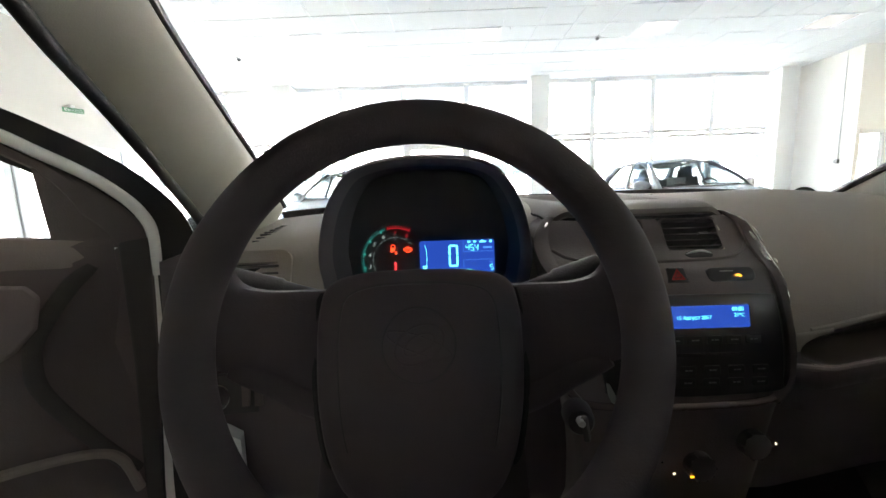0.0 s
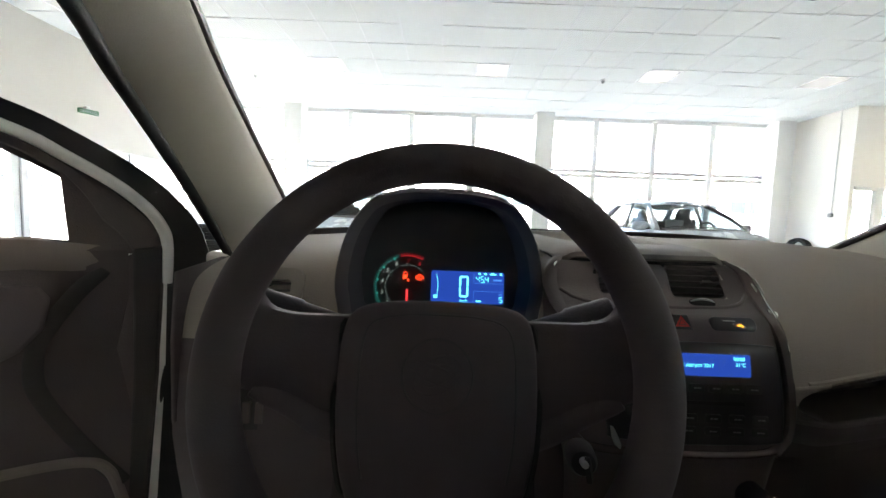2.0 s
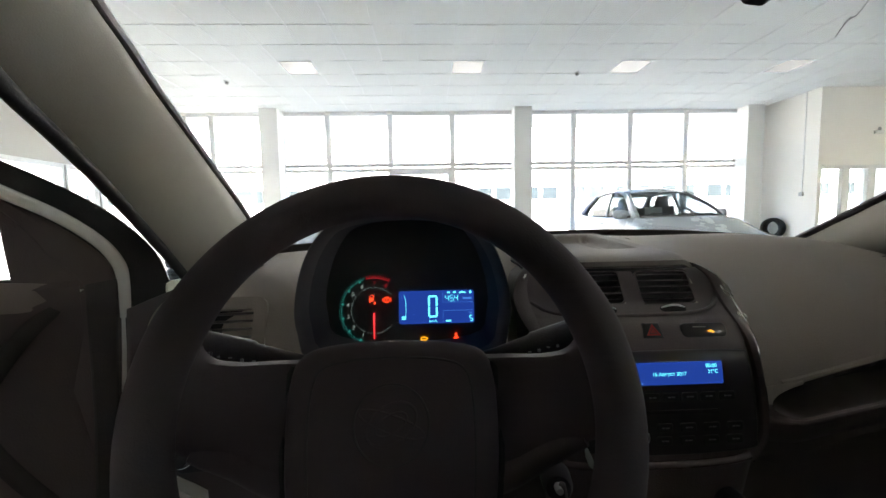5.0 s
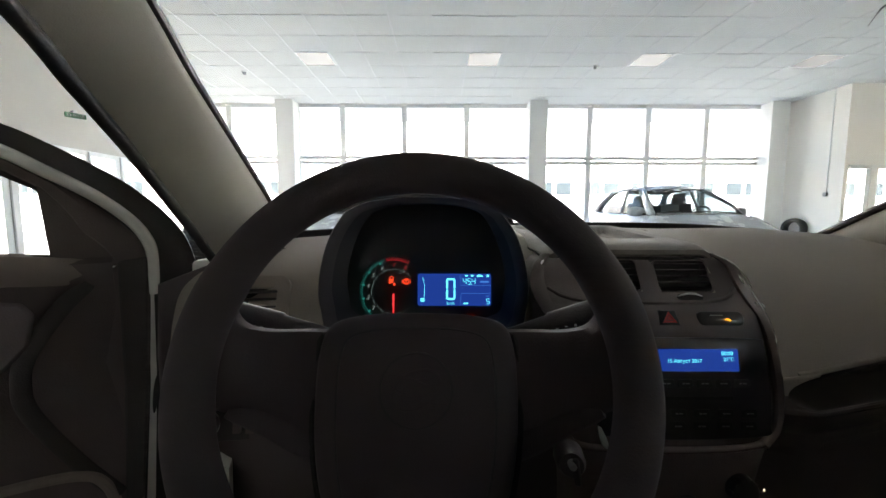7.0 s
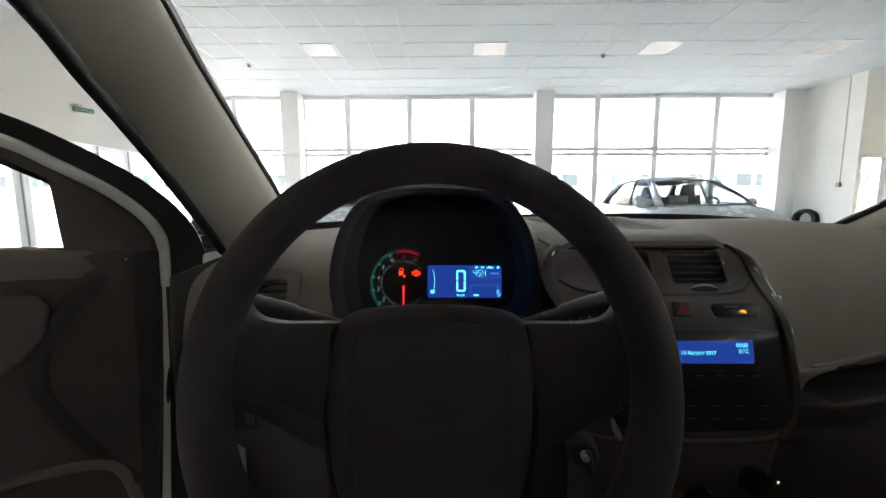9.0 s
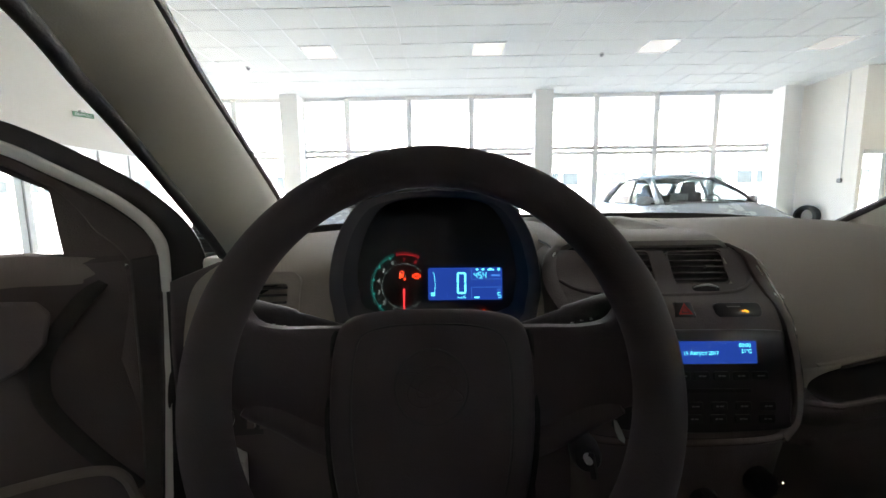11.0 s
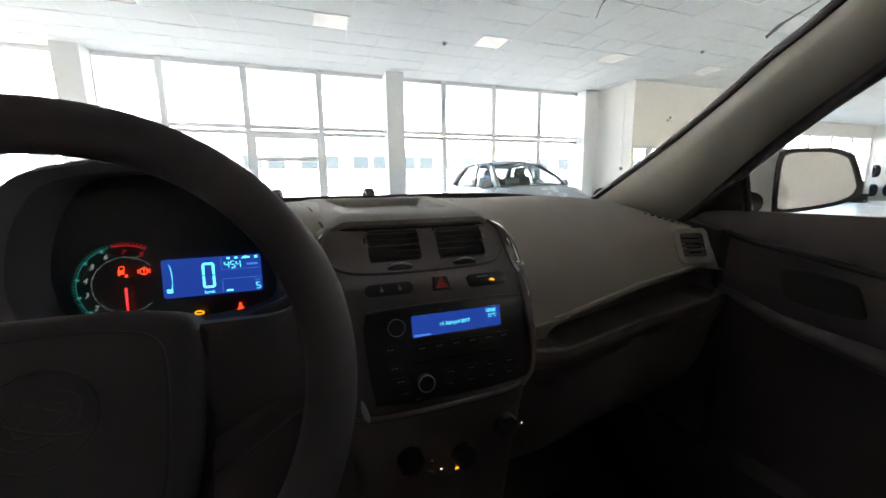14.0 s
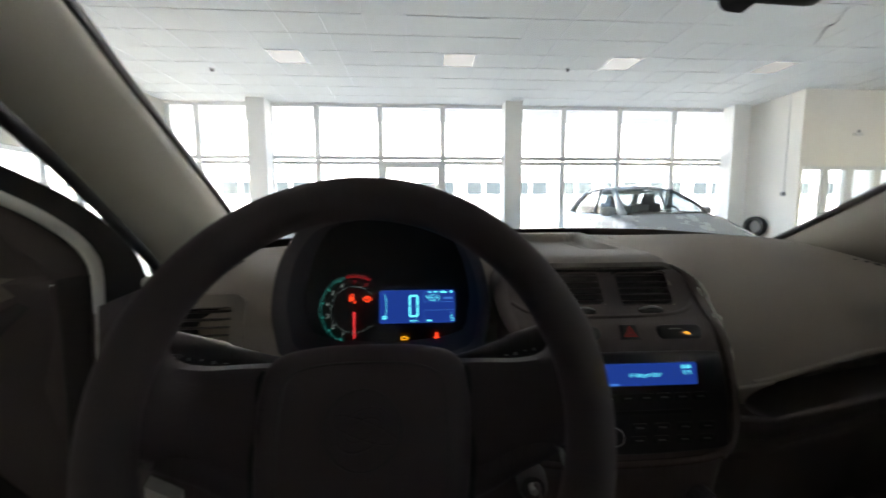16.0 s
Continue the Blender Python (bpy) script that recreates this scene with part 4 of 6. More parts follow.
for x in (-0.02, 0.59):
    s = cpart("seat_back", grid([[(x + (0.22 - 0.05 * t) * math.sin(a), -0.47 - 0.12 * t + 0.055 * math.cos(a), 0.38 + 0.60 * t) for a in [6.2832 * j / 18 for j in range(18)]] for t in (0, 0.25, 0.5, 0.75, 0.95, 1.0)], ring=True, caps=True), M_SEAT)
    cpart("cushion", grid([[(x + 0.23 * w * math.sin(a), -0.22 + 0.24 * w * math.cos(a), z) for a in [6.2832 * j / 18 for j in range(18)]] for z, w in ((0.30, 0.9), (0.36, 1.0), (0.43, 0.98), (0.45, 0.8))], ring=True, caps=True), M_SEAT, s)
    cpart("headrest", grid([[(x + 0.12 * w * math.sin(a), -0.62 + 0.045 * w * math.cos(a), z) for a in [6.2832 * j / 16 for j in range(16)]] for z, w in ((1.0, 0.7), (1.03, 1.0), (1.10, 0.95), (1.13, 0.5))], ring=True, caps=True), M_SEAT, s)

cpart("inner_sill", box(CX + 0.64, CX + 0.72, -1.7, 0.95, 0.16, 0.42), M_CARPET, own, smooth=False)
cpart("side_lining", box(CX + 0.66, CX + 0.69, 0.50, 1.0, 0.2, 0.90), M_CARPET, own, smooth=False)
for wx, wy in ((-0.68, 1.35), (0.68, 1.35), (-0.68, -1.0), (0.68, -1.0)):
    tw = tyre_mesh(0.295, 0.18)
    part("wheel", tw, M_TYRE, own, m=pose((CX + wx) * 1.1, wy * 1.1, 0.295, 0, 90, 0))

# unseen pane added to hold back light that enters from behind
cpart("rear_window", grid([[(CX + u * 0.56, -1.55 - 0.02 * (1 - u * u), 1.27 + 0.02 * (1 - u * u)) for u in [k / 6 - 1 for k in range(13)]], [(CX + u * 0.66, -1.95, 0.94) for u in [k / 6 - 1 for k in range(13)]]]), M_DIMGLASS, own, "unseen rear window, tint set to limit light from behind")
cpart("parcel_shelf", box(CX - 0.64, CX + 0.64, -1.97, -1.48, 0.90, 0.93), M_CARPET, own, smooth=False)
# outer shell
roof = [[(CX + u * (0.56 + 0.02 * t), 0.25 - 1.85 * t, 1.300 + 0.062 * math.sin(math.pi * min(1, t * 1.2)) - 0.035 * u * u) for u in [k / 6 - 1 for k in range(13)]] for t in [i / 10 for i in range(11)]]
cpart("roof", grid(roof), M_WHITE, own, "white painted roof", thick=0.008)
for s in (-1, 1):
    rows = []
    for k in range(13):
        y = 0.82 + 1.28 * k / 12
        w = 0.79 - 0.16 * (k / 12) ** 3
        arch = max(0.0, 1 - ((y - 1.35) / 0.36) ** 2)
        lo = 0.16 + 0.40 * math.sqrt(arch)
        top = 0.905 - 0.22 * max(0.0, (y - 1.10) / 1.0) ** 2
        rows.append([(CX + s * (w - 0.07), y, top), (CX + s * (w - 0.02), y, top - 0.03), (CX + s * w, y, (top + lo) / 2), (CX + s * (w - 0.01), y, lo)])
    cpart("fender", grid(rows), M_WHITE, own, thick=0.008)
    rows = []
    for k in range(15):
        y = -0.56 - 1.62 * k / 14
        w = 0.79 - 0.14 * (k / 14) ** 3
        arch = max(0.0, 1 - ((y + 1.0) / 0.36) ** 2)
        lo = 0.16 + 0.40 * math.sqrt(arch)
        rows.append([(CX + s * (w - 0.06), y, 0.935), (CX + s * (w - 0.015), y, 0.90), (CX + s * w, y, (0.9 + lo) / 2), (CX + s * (w - 0.01), y, lo)])
    cpart("quarter_panel", grid(rows), M_WHITE, own, thick=0.008)
cpart("door_skin", grid([[(CX + 0.79 - d, y, z) for y in (0.80, 0.3, -0.2, -0.55)] for d, z in ((0.05, 0.925), (0.015, 0.89), (0.0, 0.6), (0.01, 0.20))]), M_WHITE, own, thick=0.008)
cpart("trunk_lid", grid([[(CX + u * 0.72, y, z - 0.03 * u * u) for u in [k / 6 - 1 for k in range(13)]] for y, z in ((-1.93, 0.955), (-2.1, 0.96), (-2.2, 0.93), (-2.26, 0.75), (-2.26, 0.30))]), M_WHITE, own, "white trunk lid and rear bumper", thick=0.008)
cpart("front_bumper", grid([[(CX + u * 0.66, y - 0.12 * u * u, z) for u in [k / 6 - 1 for k in range(13)]] for y, z in ((2.06, 0.69), (2.14, 0.60), (2.17, 0.45), (2.14, 0.20))]), M_WHITE, own, thick=0.008)
# inner mirror
im = cpart("inner_mirror", plate(rounded(0.236, 0.064, 0.028), 0.02, 0.006), M_BLACK, m=facing((0.292, 0.30, 1.2458), 12, 3))
cpart("pod", plate(rounded(0.028, 0.020, 0.007), 0.014, 0.004), M_BLACK, im, m=facing((0.310, 0.30, 1.2125), 10, 8))
cpart("mirror_glass", plate(rounded(0.222, 0.052, 0.024), 0.001), M_MIRROR, im, m=facing((0.2919, 0.2985, 1.2458), 12, 3))

# ---- steering wheel ----
WC, WR, WT, TILT_W = Vector((-0.012, 0.212, 0.888)), 0.1535, 0.0156, radians(18)
WHEEL = Matrix.Translation(WC) @ Matrix(((1, 0, 0, 0), (0, math.sin(TILT_W), -math.cos(TILT_W), 0), (0, math.cos(TILT_W), math.sin(TILT_W), 0), (0, 0, 0, 1)))


def wpart(name, bm, mat, parent=None, label="", **k):
    bm.transform(WHEEL)
    return cpart(name, bm, mat, parent, label, **k)


rows = []
for i in range(160):
    a = 6.2832 * i / 160
    bulge = math.exp(-((math.cos(a) ** 2 - 0.86) / 0.10) ** 2) * (1 if math.sin(a) > 0 else 0)
    r = WT * (1 + 0.05 * bulge)
    rows.append([((WR + r * math.cos(b)) * math.cos(a), (WR + r * math.cos(b)) * math.sin(a), r * 1.08 * math.sin(b)) for b in [6.2832 * j / 20 for j in range(20)]])
sw = wpart("steering_wheel", grid(rows, ring=True, wrap=True), M_WHEEL, label="dark grey three-spoke steering wheel")
for s in (-1, 1):
    # side spokes with a filleted upper edge
    top = curve([(0.060, 0.0355, 0), (0.090, 0.0355, 0), (0.119, 0.0355, 0), (0.1350, 0.042, 0), (0.1440, 0.065, 0)], 16)
    bot = curve([(0.060, -0.052, 0), (0.090, -0.046, 0), (0.115, -0.036, 0), (0.138, -0.026, 0), (0.156, -0.020, 0)], 16)
    dep = curve([(0, 0, -0.034), (0, 0, -0.030), (0, 0, -0.022), (0, 0, -0.010), (0, 0, -0.003)], 16)
    rows = []
    for p, q, d in zip(top, bot, dep):
        rows.append([(s * (p.x + (q.x - p.x) * t), p.y + (q.y - p.y) * t, d.z - e) for t, e in ((0, 0.016), (0.03, 0.004), (0.12, 0.0), (0.5, -0.003), (0.88, 0.002), (0.97, 0.008), (1.0, 0.02), (0.5, 0.028))])
    wpart("spoke", grid(rows, ring=True, caps=True), M_HUB, sw)
    # groove under the thumb rest
    wpart("spoke_insert", tube(curve([(s * 0.066, -0.054, -0.047), (s * 0.088, -0.047, -0.042), (s * 0.112, -0.033, -0.033), (s * 0.136, -0.022, -0.020)], 12), [0.014, 0.0135, 0.013, 0.0125, 0.012, 0.0115, 0.011, 0.0105, 0.010, 0.009, 0.008, 0.006], 12), M_HUB, sw, "dark rounded underside of the spoke")
    # lower twin spoke
    rows = []
    for t in [i / 8 for i in range(9)]:
        cx, cy = 0.064 - 0.010 * t, -0.060 - 0.097 * t
        w = 0.013 + 0.006 * t
        z = -0.044 + 0.036 * t * t
        rows.append([(s * (cx + w * math.cos(a)), cy + 0.3 * w * math.cos(a), z + 0.008 * math.sin(a)) for a in [6.2832 * j / 12 for j in range(12)]])
    wpart("spoke", grid(rows, ring=True, caps=True), M_HUB, sw)
# airbag cover: a shield shape, domed
edge = curve([(0.0, 0.048, 0), (0.040, 0.0465, 0), (0.068, 0.039, 0), (0.0765, 0.018, 0), (0.0775, -0.02, 0), (0.074, -0.060, 0), (0.064, -0.095, 0), (0.045, -0.118, 0), (0.0, -0.124, 0)], 33)
ring_pts = [(p.x, p.y) for p in edge] + [(-p.x, p.y) for p in edge[-2:0:-1]]
rows = []
for k, z in ((1.0, -0.060), (1.0, -0.036), (0.985, -0.029), (0.95, -0.0255), (0.88, -0.0235), (0.6, -0.0205), (0.3, -0.0195), (0.02, -0.019)):
    rows.append([(x * k, -0.038 + (y + 0.038) * k, z) for x, y in ring_pts])
hub = wpart("airbag_cover", grid(rows, ring=True, caps=True), M_HUB, sw, "dark grey domed airbag cover")
seam = [(x * 0.76, -0.038 + (y + 0.038) * 0.86, 0) for x, y in ring_pts]
seam = [(x, y, -0.0222) for x, y, _ in seam if y > -0.085]
i0 = next(i for i in range(len(seam)) if seam[i][0] < 0) if seam else 0
wpart("seam", tube(seam[i0:] + seam[:i0], 0.0010, 6), M_BLACK, hub)
wpart("emblem_ring", tube([(0.0265 * math.cos(6.2832 * i / 40), -0.009 + 0.0265 * math.sin(6.2832 * i / 40), -0.0198) for i in range(40)], 0.0010, 6, closed=True), M_BLACK, hub)
for ea, eb, rot, er in ((0.019, 0.0125, 0.5, 0.0012), (0.012, 0.006, 0.5, 0.0010), (0.0245, 0.006, -0.35, 0.0009)):
    wpart("emblem", tube([(ea * math.cos(a) * math.cos(rot) - eb * math.sin(a) * math.sin(rot), -0.009 + ea * math.cos(a) * math.sin(rot) + eb * math.sin(a) * math.cos(rot), -0.0197) for a in [6.2832 * i / 28 for i in range(28)]], er, 6, closed=True), M_HUB, hub, "embossed plain emblem line")
# black bars put in for the shadow between cover and spokes
for s in (-1, 1):
    gap = [(s * p.x * 1.012, -0.038 + (p.y + 0.038) * 1.012, -0.0335) for p in edge if -0.10 < p.y < 0.034]
    wpart("cover_gap_shade", tube(gap, [0.0015] + [0.0032] * (len(gap) - 2) + [0.0015], 6), M_RUBBER, hub, "dark bar for the shade in the gap beside the airbag cover")
# column shroud
cpart("column_shroud", grid([[(-0.012 + w * math.cos(a), y, zc + h * math.sin(a)) for a in [6.2832 * j / 20 for j in range(20)]] for y, w, h, zc in ((0.262, 0.05, 0.045, 0.855), (0.29, 0.066, 0.050, 0.845), (0.36, 0.068, 0.045, 0.828), (0.46, 0.065, 0.05, 0.79))], ring=True, caps=True), M_BLACK, own)
# stalks
for s, tip in ((-1, (-0.200, 0.314, 0.905)), (1, (0.158, 0.318, 0.905))):
    rt = Vector((-0.012 + s * 0.05, 0.33, 0.872))
    tp = Vector(tip)
    st = cpart("indicator_stalk" if s < 0 else "wiper_stalk", tube([rt, rt.lerp(tp, 0.35), rt.lerp(tp, 0.62), rt.lerp(tp, 0.64), rt.lerp(tp, 0.97), tp], [0.0065, 0.0080, 0.0115, 0.0135, 0.0165, 0.0125], 18), M_BLACK, own, "black stalk with pale printing")
    for k in range(4):
        q = rt.lerp(tp, 0.58 + 0.07 * k)
        cpart("printing", box(q.x - 0.0014, q.x + 0.0014, q.y - 0.0150, q.y - 0.0140, q.z + 0.001 - 0.0015 * (k % 2), q.z + 0.0020), M_KEYPRINT, st, smooth=False)
    if s < 0:
        for k, word in enumerate(("SET/", "CLR")):
            q = rt.lerp(tp, 0.84)
            cpart("printing", text_mesh(word, 0.0055), M_KEYPRINT, st, "pale printed lettering", m=facing((q.x, q.y - 0.0172, q.z + 0.003 - 0.0062 * k), 0, -8), smooth=False)

# ---- instrument cluster ----
HOOD = curve([(0.0, 1.030, 0), (0.045, 1.0275, 0), (0.082, 1.018, 0), (0.101, 0.999, 0), (0.117, 0.965, 0), (0.127, 0.920, 0), (0.125, 0.885, 0), (0.107, 0.850, 0), (0.0, 0.835, 0)], 29)
HX = -0.015
ringh = [(HX + p.x, p.y) for p in HOOD] + [(HX - p.x, p.y) for p in HOOD[-2:0:-1]]


def hood_row(k, y, dz=0.0, lean=0.0, drop=0.0):
    out = []
    for x, z in ringh:
        h = max(0.0, min(1.0, (z - 0.95) / 0.07))
        out.append((HX + (x - HX) * k, y + lean * (z - 0.93) * k, 0.93 + (z - 0.93) * k + dz - drop * h * h * (3 - 2 * h)))
    return out


rows = [hood_row(0.865, 0.485, 0.0, 0.10), hood_row(0.875, 0.462, 0, 0.08), hood_row(0.888, 0.440, 0, 0.04, 0.002), hood_row(0.905, 0.426, 0, 0.02, 0.004), hood_row(0.930, 0.415, 0, 0.0, 0.006), hood_row(0.962, 0.408, 0, -0.01, 0.006), hood_row(0.986, 0.405, 0, -0.02, 0.006), hood_row(0.997, 0.408, 0, -0.01, 0.005), hood_row(1.0, 0.415, 0, 0.0, 0.003), hood_row(1.0, 0.430, 0.0, 0.0, 0.001), hood_row(1.0, 0.445, 0.002), hood_row(1.0, 0.475, 0.003), hood_row(0.99, 0.52, 0.0), hood_row(0.95, 0.62, -0.024), hood_row(0.86, 0.72, -0.045)]
clus = cpart("instrument_hood", grid(rows[3:], ring=True), M_HOODPL, own, "black instrument hood with a lit dial and blue display")
cpart("hood_lining", grid(rows[:4], ring=True), M_FELT, clus, "matt black inside of the hood")
cpart("dial_face", grid([hood_row(0.94, 0.484, 0, 0.12), hood_row(0.0004, 0.484, 0, 0.12)], ring=True), M_DIALFACE, clus, "black dial face")
FACE = Matrix.Translation((0, 0.4765, 0.896)) @ Matrix.Rotation(radians(90 - 7), 4, "X")


def fpart(name, bm, mat, lift=0.0, label="", sub=None):
    bm.transform(FACE @ Matrix.Translation((0, 0, lift)))
    return cpart(name, bm, mat, sub or clus, label, smooth=False)


LX, LY, LW, LH = 0.0245, 0.0015, 0.1025, 0.0445
fpart("display", plate([(x + LX, y + LY) for x, y in rounded(LW, LH, 0.003)], 0.003), M_LCD, 0.0, "blue backlit liquid crystal display")


def at2(bm, x, y, rot=0.0):
    bm.transform(pose(x, y, 0, 0, 0, rot))
    return bm


def seven(w, h, t):
    """The figure 0 in segments."""
    g = t * 0.25
    b = []
    for sx in (-1, 1):
        for sy in (-1, 1):
            x = sx * (w / 2 - t / 2)
            b.append((x - t / 2, x + t / 2, min(sy * g, sy * (h / 2 - t * 0.6)), max(sy * g, sy * (h / 2 - t * 0.6)), 0, 0.0003))
    for sy in (-1, 1):
        y = sy * (h / 2 - t / 2)
        b.append((-w / 2 + t * 0.5, w / 2 - t * 0.5, y - t / 2, y + t / 2, 0, 0.0003))
    return boxes(b)


fpart("speed_figure", at2(seven(0.0130, 0.0300, 0.0026), LX - 0.0050, LY + 0.001), M_LCDTXT, 0.0006, "cyan figure 0")


def segments(figures, w, h, t, step):
    """Thin seven-segment figures in a row; a full stop is a dot at the foot."""
    b, x = [], 0.0
    lines = {"a": (-1, 1, 1, 1), "d": (-1, 1, -1, -1), "g": (-1, 1, 0, 0), "f": (-1, -1, 0, 1), "b": (1, 1, 0, 1), "e": (-1, -1, -1, 0), "c": (1, 1, -1, 0)}
    for ch in figures:
        if ch == ".":
            b.append((x - step / 2 - t / 2, x - step / 2 + t / 2, -h / 2 - t / 2, -h / 2 + t / 2, 0, 0.0003))
            continue
        for seg in {"4": "fgbc", "5": "afgcd"}[ch]:
            x0, x1, y0, y1 = lines[seg]
            b.append((x + x0 * w / 2 - t / 2 + (t if x0 != x1 else 0), x + x1 * w / 2 + t / 2 - (t if x0 != x1 else 0), y0 * h / 2 - t / 2 + (t if y0 != y1 else 0), y1 * h / 2 + t / 2 - (t if y0 != y1 else 0), 0, 0.0003))
        x += step
    return boxes(b)


fpart("range_figures", at2(segments("45.4", 0.0042, 0.0080, 0.0008, 0.0062), LX + 0.0145, LY + 0.0118), M_LCDTXT, 0.0006)
fpart("trip_figure", at2(segments("5", 0.0042, 0.0072, 0.0008, 0.0), LX + 0.0470, LY - 0.0160), M_LCDTXT, 0.0006)
fpart("unit_text", at2(text_mesh("km/h", 0.0055), LX - 0.0050, LY - 0.0188), M_LCDTXT, 0.0006)
fpart("unit_text", at2(text_mesh("km", 0.0042), LX + 0.0465, LY - 0.0085), M_LCDDIM, 0.0006)
fpart("odometer_bar", box(LX + 0.036, LX + 0.048, LY + 0.0100, LY + 0.0125, 0, 0.0003), M_LCDDIM, 0.0006)
fpart("display_icons", boxes([(LX + 0.015 + 0.008 * k, LX + 0.0185 + 0.008 * k, LY + 0.0185, LY + 0.0208, 0, 0.0003) for k in range(2)] + [(LX + 0.031, LX + 0.040, LY + 0.0183, LY + 0.0200, 0, 0.0003), (LX + 0.033, LX + 0.037, LY + 0.0200, LY + 0.0212, 0, 0.0003), (LX + 0.045, LX + 0.048, LY + 0.0180, LY + 0.0212, 0, 0.0003)]), M_LCDTXT, 0.0006)
fpart("display_lines", boxes([(LX + 0.009, LX + 0.0505, LY + 0.0060, LY + 0.0064, 0, 0.0002), (LX + 0.009, LX + 0.0505, LY - 0.0052, LY - 0.0048, 0, 0.0002), (LX + 0.0086, LX + 0.009, LY - 0.021, LY - 0.0048, 0, 0.0002), (LX + 0.0086, LX + 0.009, LY + 0.006, LY + 0.021, 0, 0.0002)]), M_LCDDIM, 0.0006)
for k in range(2):
    fpart("fuel_bar", box(LX - 0.0475, LX - 0.0415, LY - 0.0135 - 0.0026 * k, LY - 0.0118 - 0.0026 * k, 0, 0.0003), M_LCDTXT, 0.0006)
fpart("trip_bar", box(LX + 0.0125, LX + 0.0195, LY - 0.0200, LY - 0.0178, 0, 0.0003), M_LCDTXT, 0.0006)
fpart("fuel_gauge", tube([(LX - 0.0440 + 0.0035 * math.cos(a) - 0.001, LY + 0.017 * math.sin(a), 0) for a in [radians(-80 + 16 * i) for i in range(11)]], 0.0003, 5), M_LCDTXT, 0.0008)
# rev counter
DX, DY, DR = -0.0600, -0.0010, 0.0440


def arc(r0, r1, a0, a1, n):
    rows = [[(DX + r * math.cos(radians(a0 + (a1 - a0) * i / n)), DY + r * math.sin(radians(a0 + (a1 - a0) * i / n)), 0.0) for i in range(n + 1)] for r in (r0, r1)]
    b = grid(rows)
    bmesh.ops.solidify(b, geom=b.faces[:], thickness=0.0003)
    return b


def tick_row(r0, r1, a0, a1, n, w):
    b = bmesh.new()
    for i in range(n + 1):
        a = radians(a0 + (a1 - a0) * i / n)
        c, s = math.cos(a), math.sin(a)
        v = [b.verts.new((DX + r * c - k * w * s, DY + r * s + k * w * c, 0)) for r, k in ((r0, -1), (r1, -1), (r1, 1), (r0, 1))]
        b.faces.new(v)
    return b


fpart("dial_scale", arc(DR - 0.0003, DR + 0.0001, 108, 268, 48), M_TEAL, 0.0010, "teal lit dial scale")
fpart("dial_ticks", tick_row(DR, DR + 0.0036, 108, 262, 36, 0.00022), M_TEAL, 0.0010)
fpart("dial_ticks", tick_row(DR - 0.0026, DR + 0.0008, 116.4, 244.4, 5, 0.0013), M_TEAL, 0.0012)
fpart("dial_red_zone", arc(DR - 0.0008, DR + 0.0006, 62, 104, 16), M_REDDIM, 0.0010, "red end of the dial scale")
fpart("dial_red_ticks", tick_row(DR, DR + 0.0035, 64, 102, 8, 0.0006), M_REDDIM, 0.0010)
fpart("dial_ring", arc(0.0308, 0.03105, 40, 318, 60), M_DIALTXT, 0.0010)
for k in range(9):
    a = radians(270 - k * 25.6)
    fpart("dial_figure", at2(text_mesh(str(k), 0.0078, shear=0.25), DX + 0.0368 * math.cos(a), DY + 0.0362 * math.sin(a)), M_DIALTXT if 0 < k < 7 else M_REDDIM, 0.0010)
fpart("needle", grid([[(DX - 0.0015, DY - 0.003, 0), (DX + 0.0015, DY - 0.003, 0)], [(DX - 0.0008, DY - 0.038, 0), (DX + 0.0008, DY - 0.038, 0)]]), M_NEEDLE, 0.0030, "lit red needle")
door = tube([(-0.0008 + 0.0026 * math.cos(a), 0.0056 + 0.0024 * math.sin(a), 0) for a in [6.2832 * i / 14 for i in range(14)]], 0.00045, 5, closed=True)
fpart("warning_lamp", at2(door, DX - 0.0022, DY + 0.0130), M_RED, 0.0012, "red open-door warning lamp")
fpart("warning_lamp", at2(boxes([(-0.0042, 0.0014, -0.0010, 0.0040, 0, 0.0003), (0.0018, 0.0042, -0.0046, -0.0014, 0, 0.0003), (-0.0042, -0.0024, -0.0022, -0.0010, 0, 0.0003)]), DX - 0.0022, DY + 0.0130), M_RED, 0.0012)
wl = lathe([(0.0042, 0), (0.0030, 0.0002), (0.0030, 0.0)], 16)
fpart("warning_lamp", at2(wl, DX + 0.0172, DY + 0.0140), M_RED, 0.0012, "red brake warning lamp")
fpart("warning_lamp", at2(boxes([(-0.0007, 0.0007, -0.0004, 0.0022, 0, 0.0003), (-0.0007, 0.0007, -0.0020, -0.0010, 0, 0.0003), (-0.0058, -0.0050, -0.0024, 0.0024, 0, 0.0003), (0.0050, 0.0058, -0.0024, 0.0024, 0, 0.0003)]), DX + 0.0172, DY + 0.0140), M_RED, 0.0012)
fpart("warning_lamp", at2(frame_ring([(-0.0042, -0.0022), (0.0036, -0.0022), (0.0052, -0.0004), (0.0052, 0.0016), (0.0030, 0.0016), (0.0022, 0.0026), (-0.0028, 0.0026), (-0.0042, 0.0010)], [(-0.0030, -0.0011), (0.0030, -0.0011), (0.0040, 0.0), (0.0040, 0.0007), (0.0024, 0.0007), (0.0017, 0.0015), (-0.0021, 0.0015), (-0.0030, 0.0005)], 0.0003), LX - 0.018, LY - 0.0422), M_AMBER, 0.0012, "amber engine warning lamp")
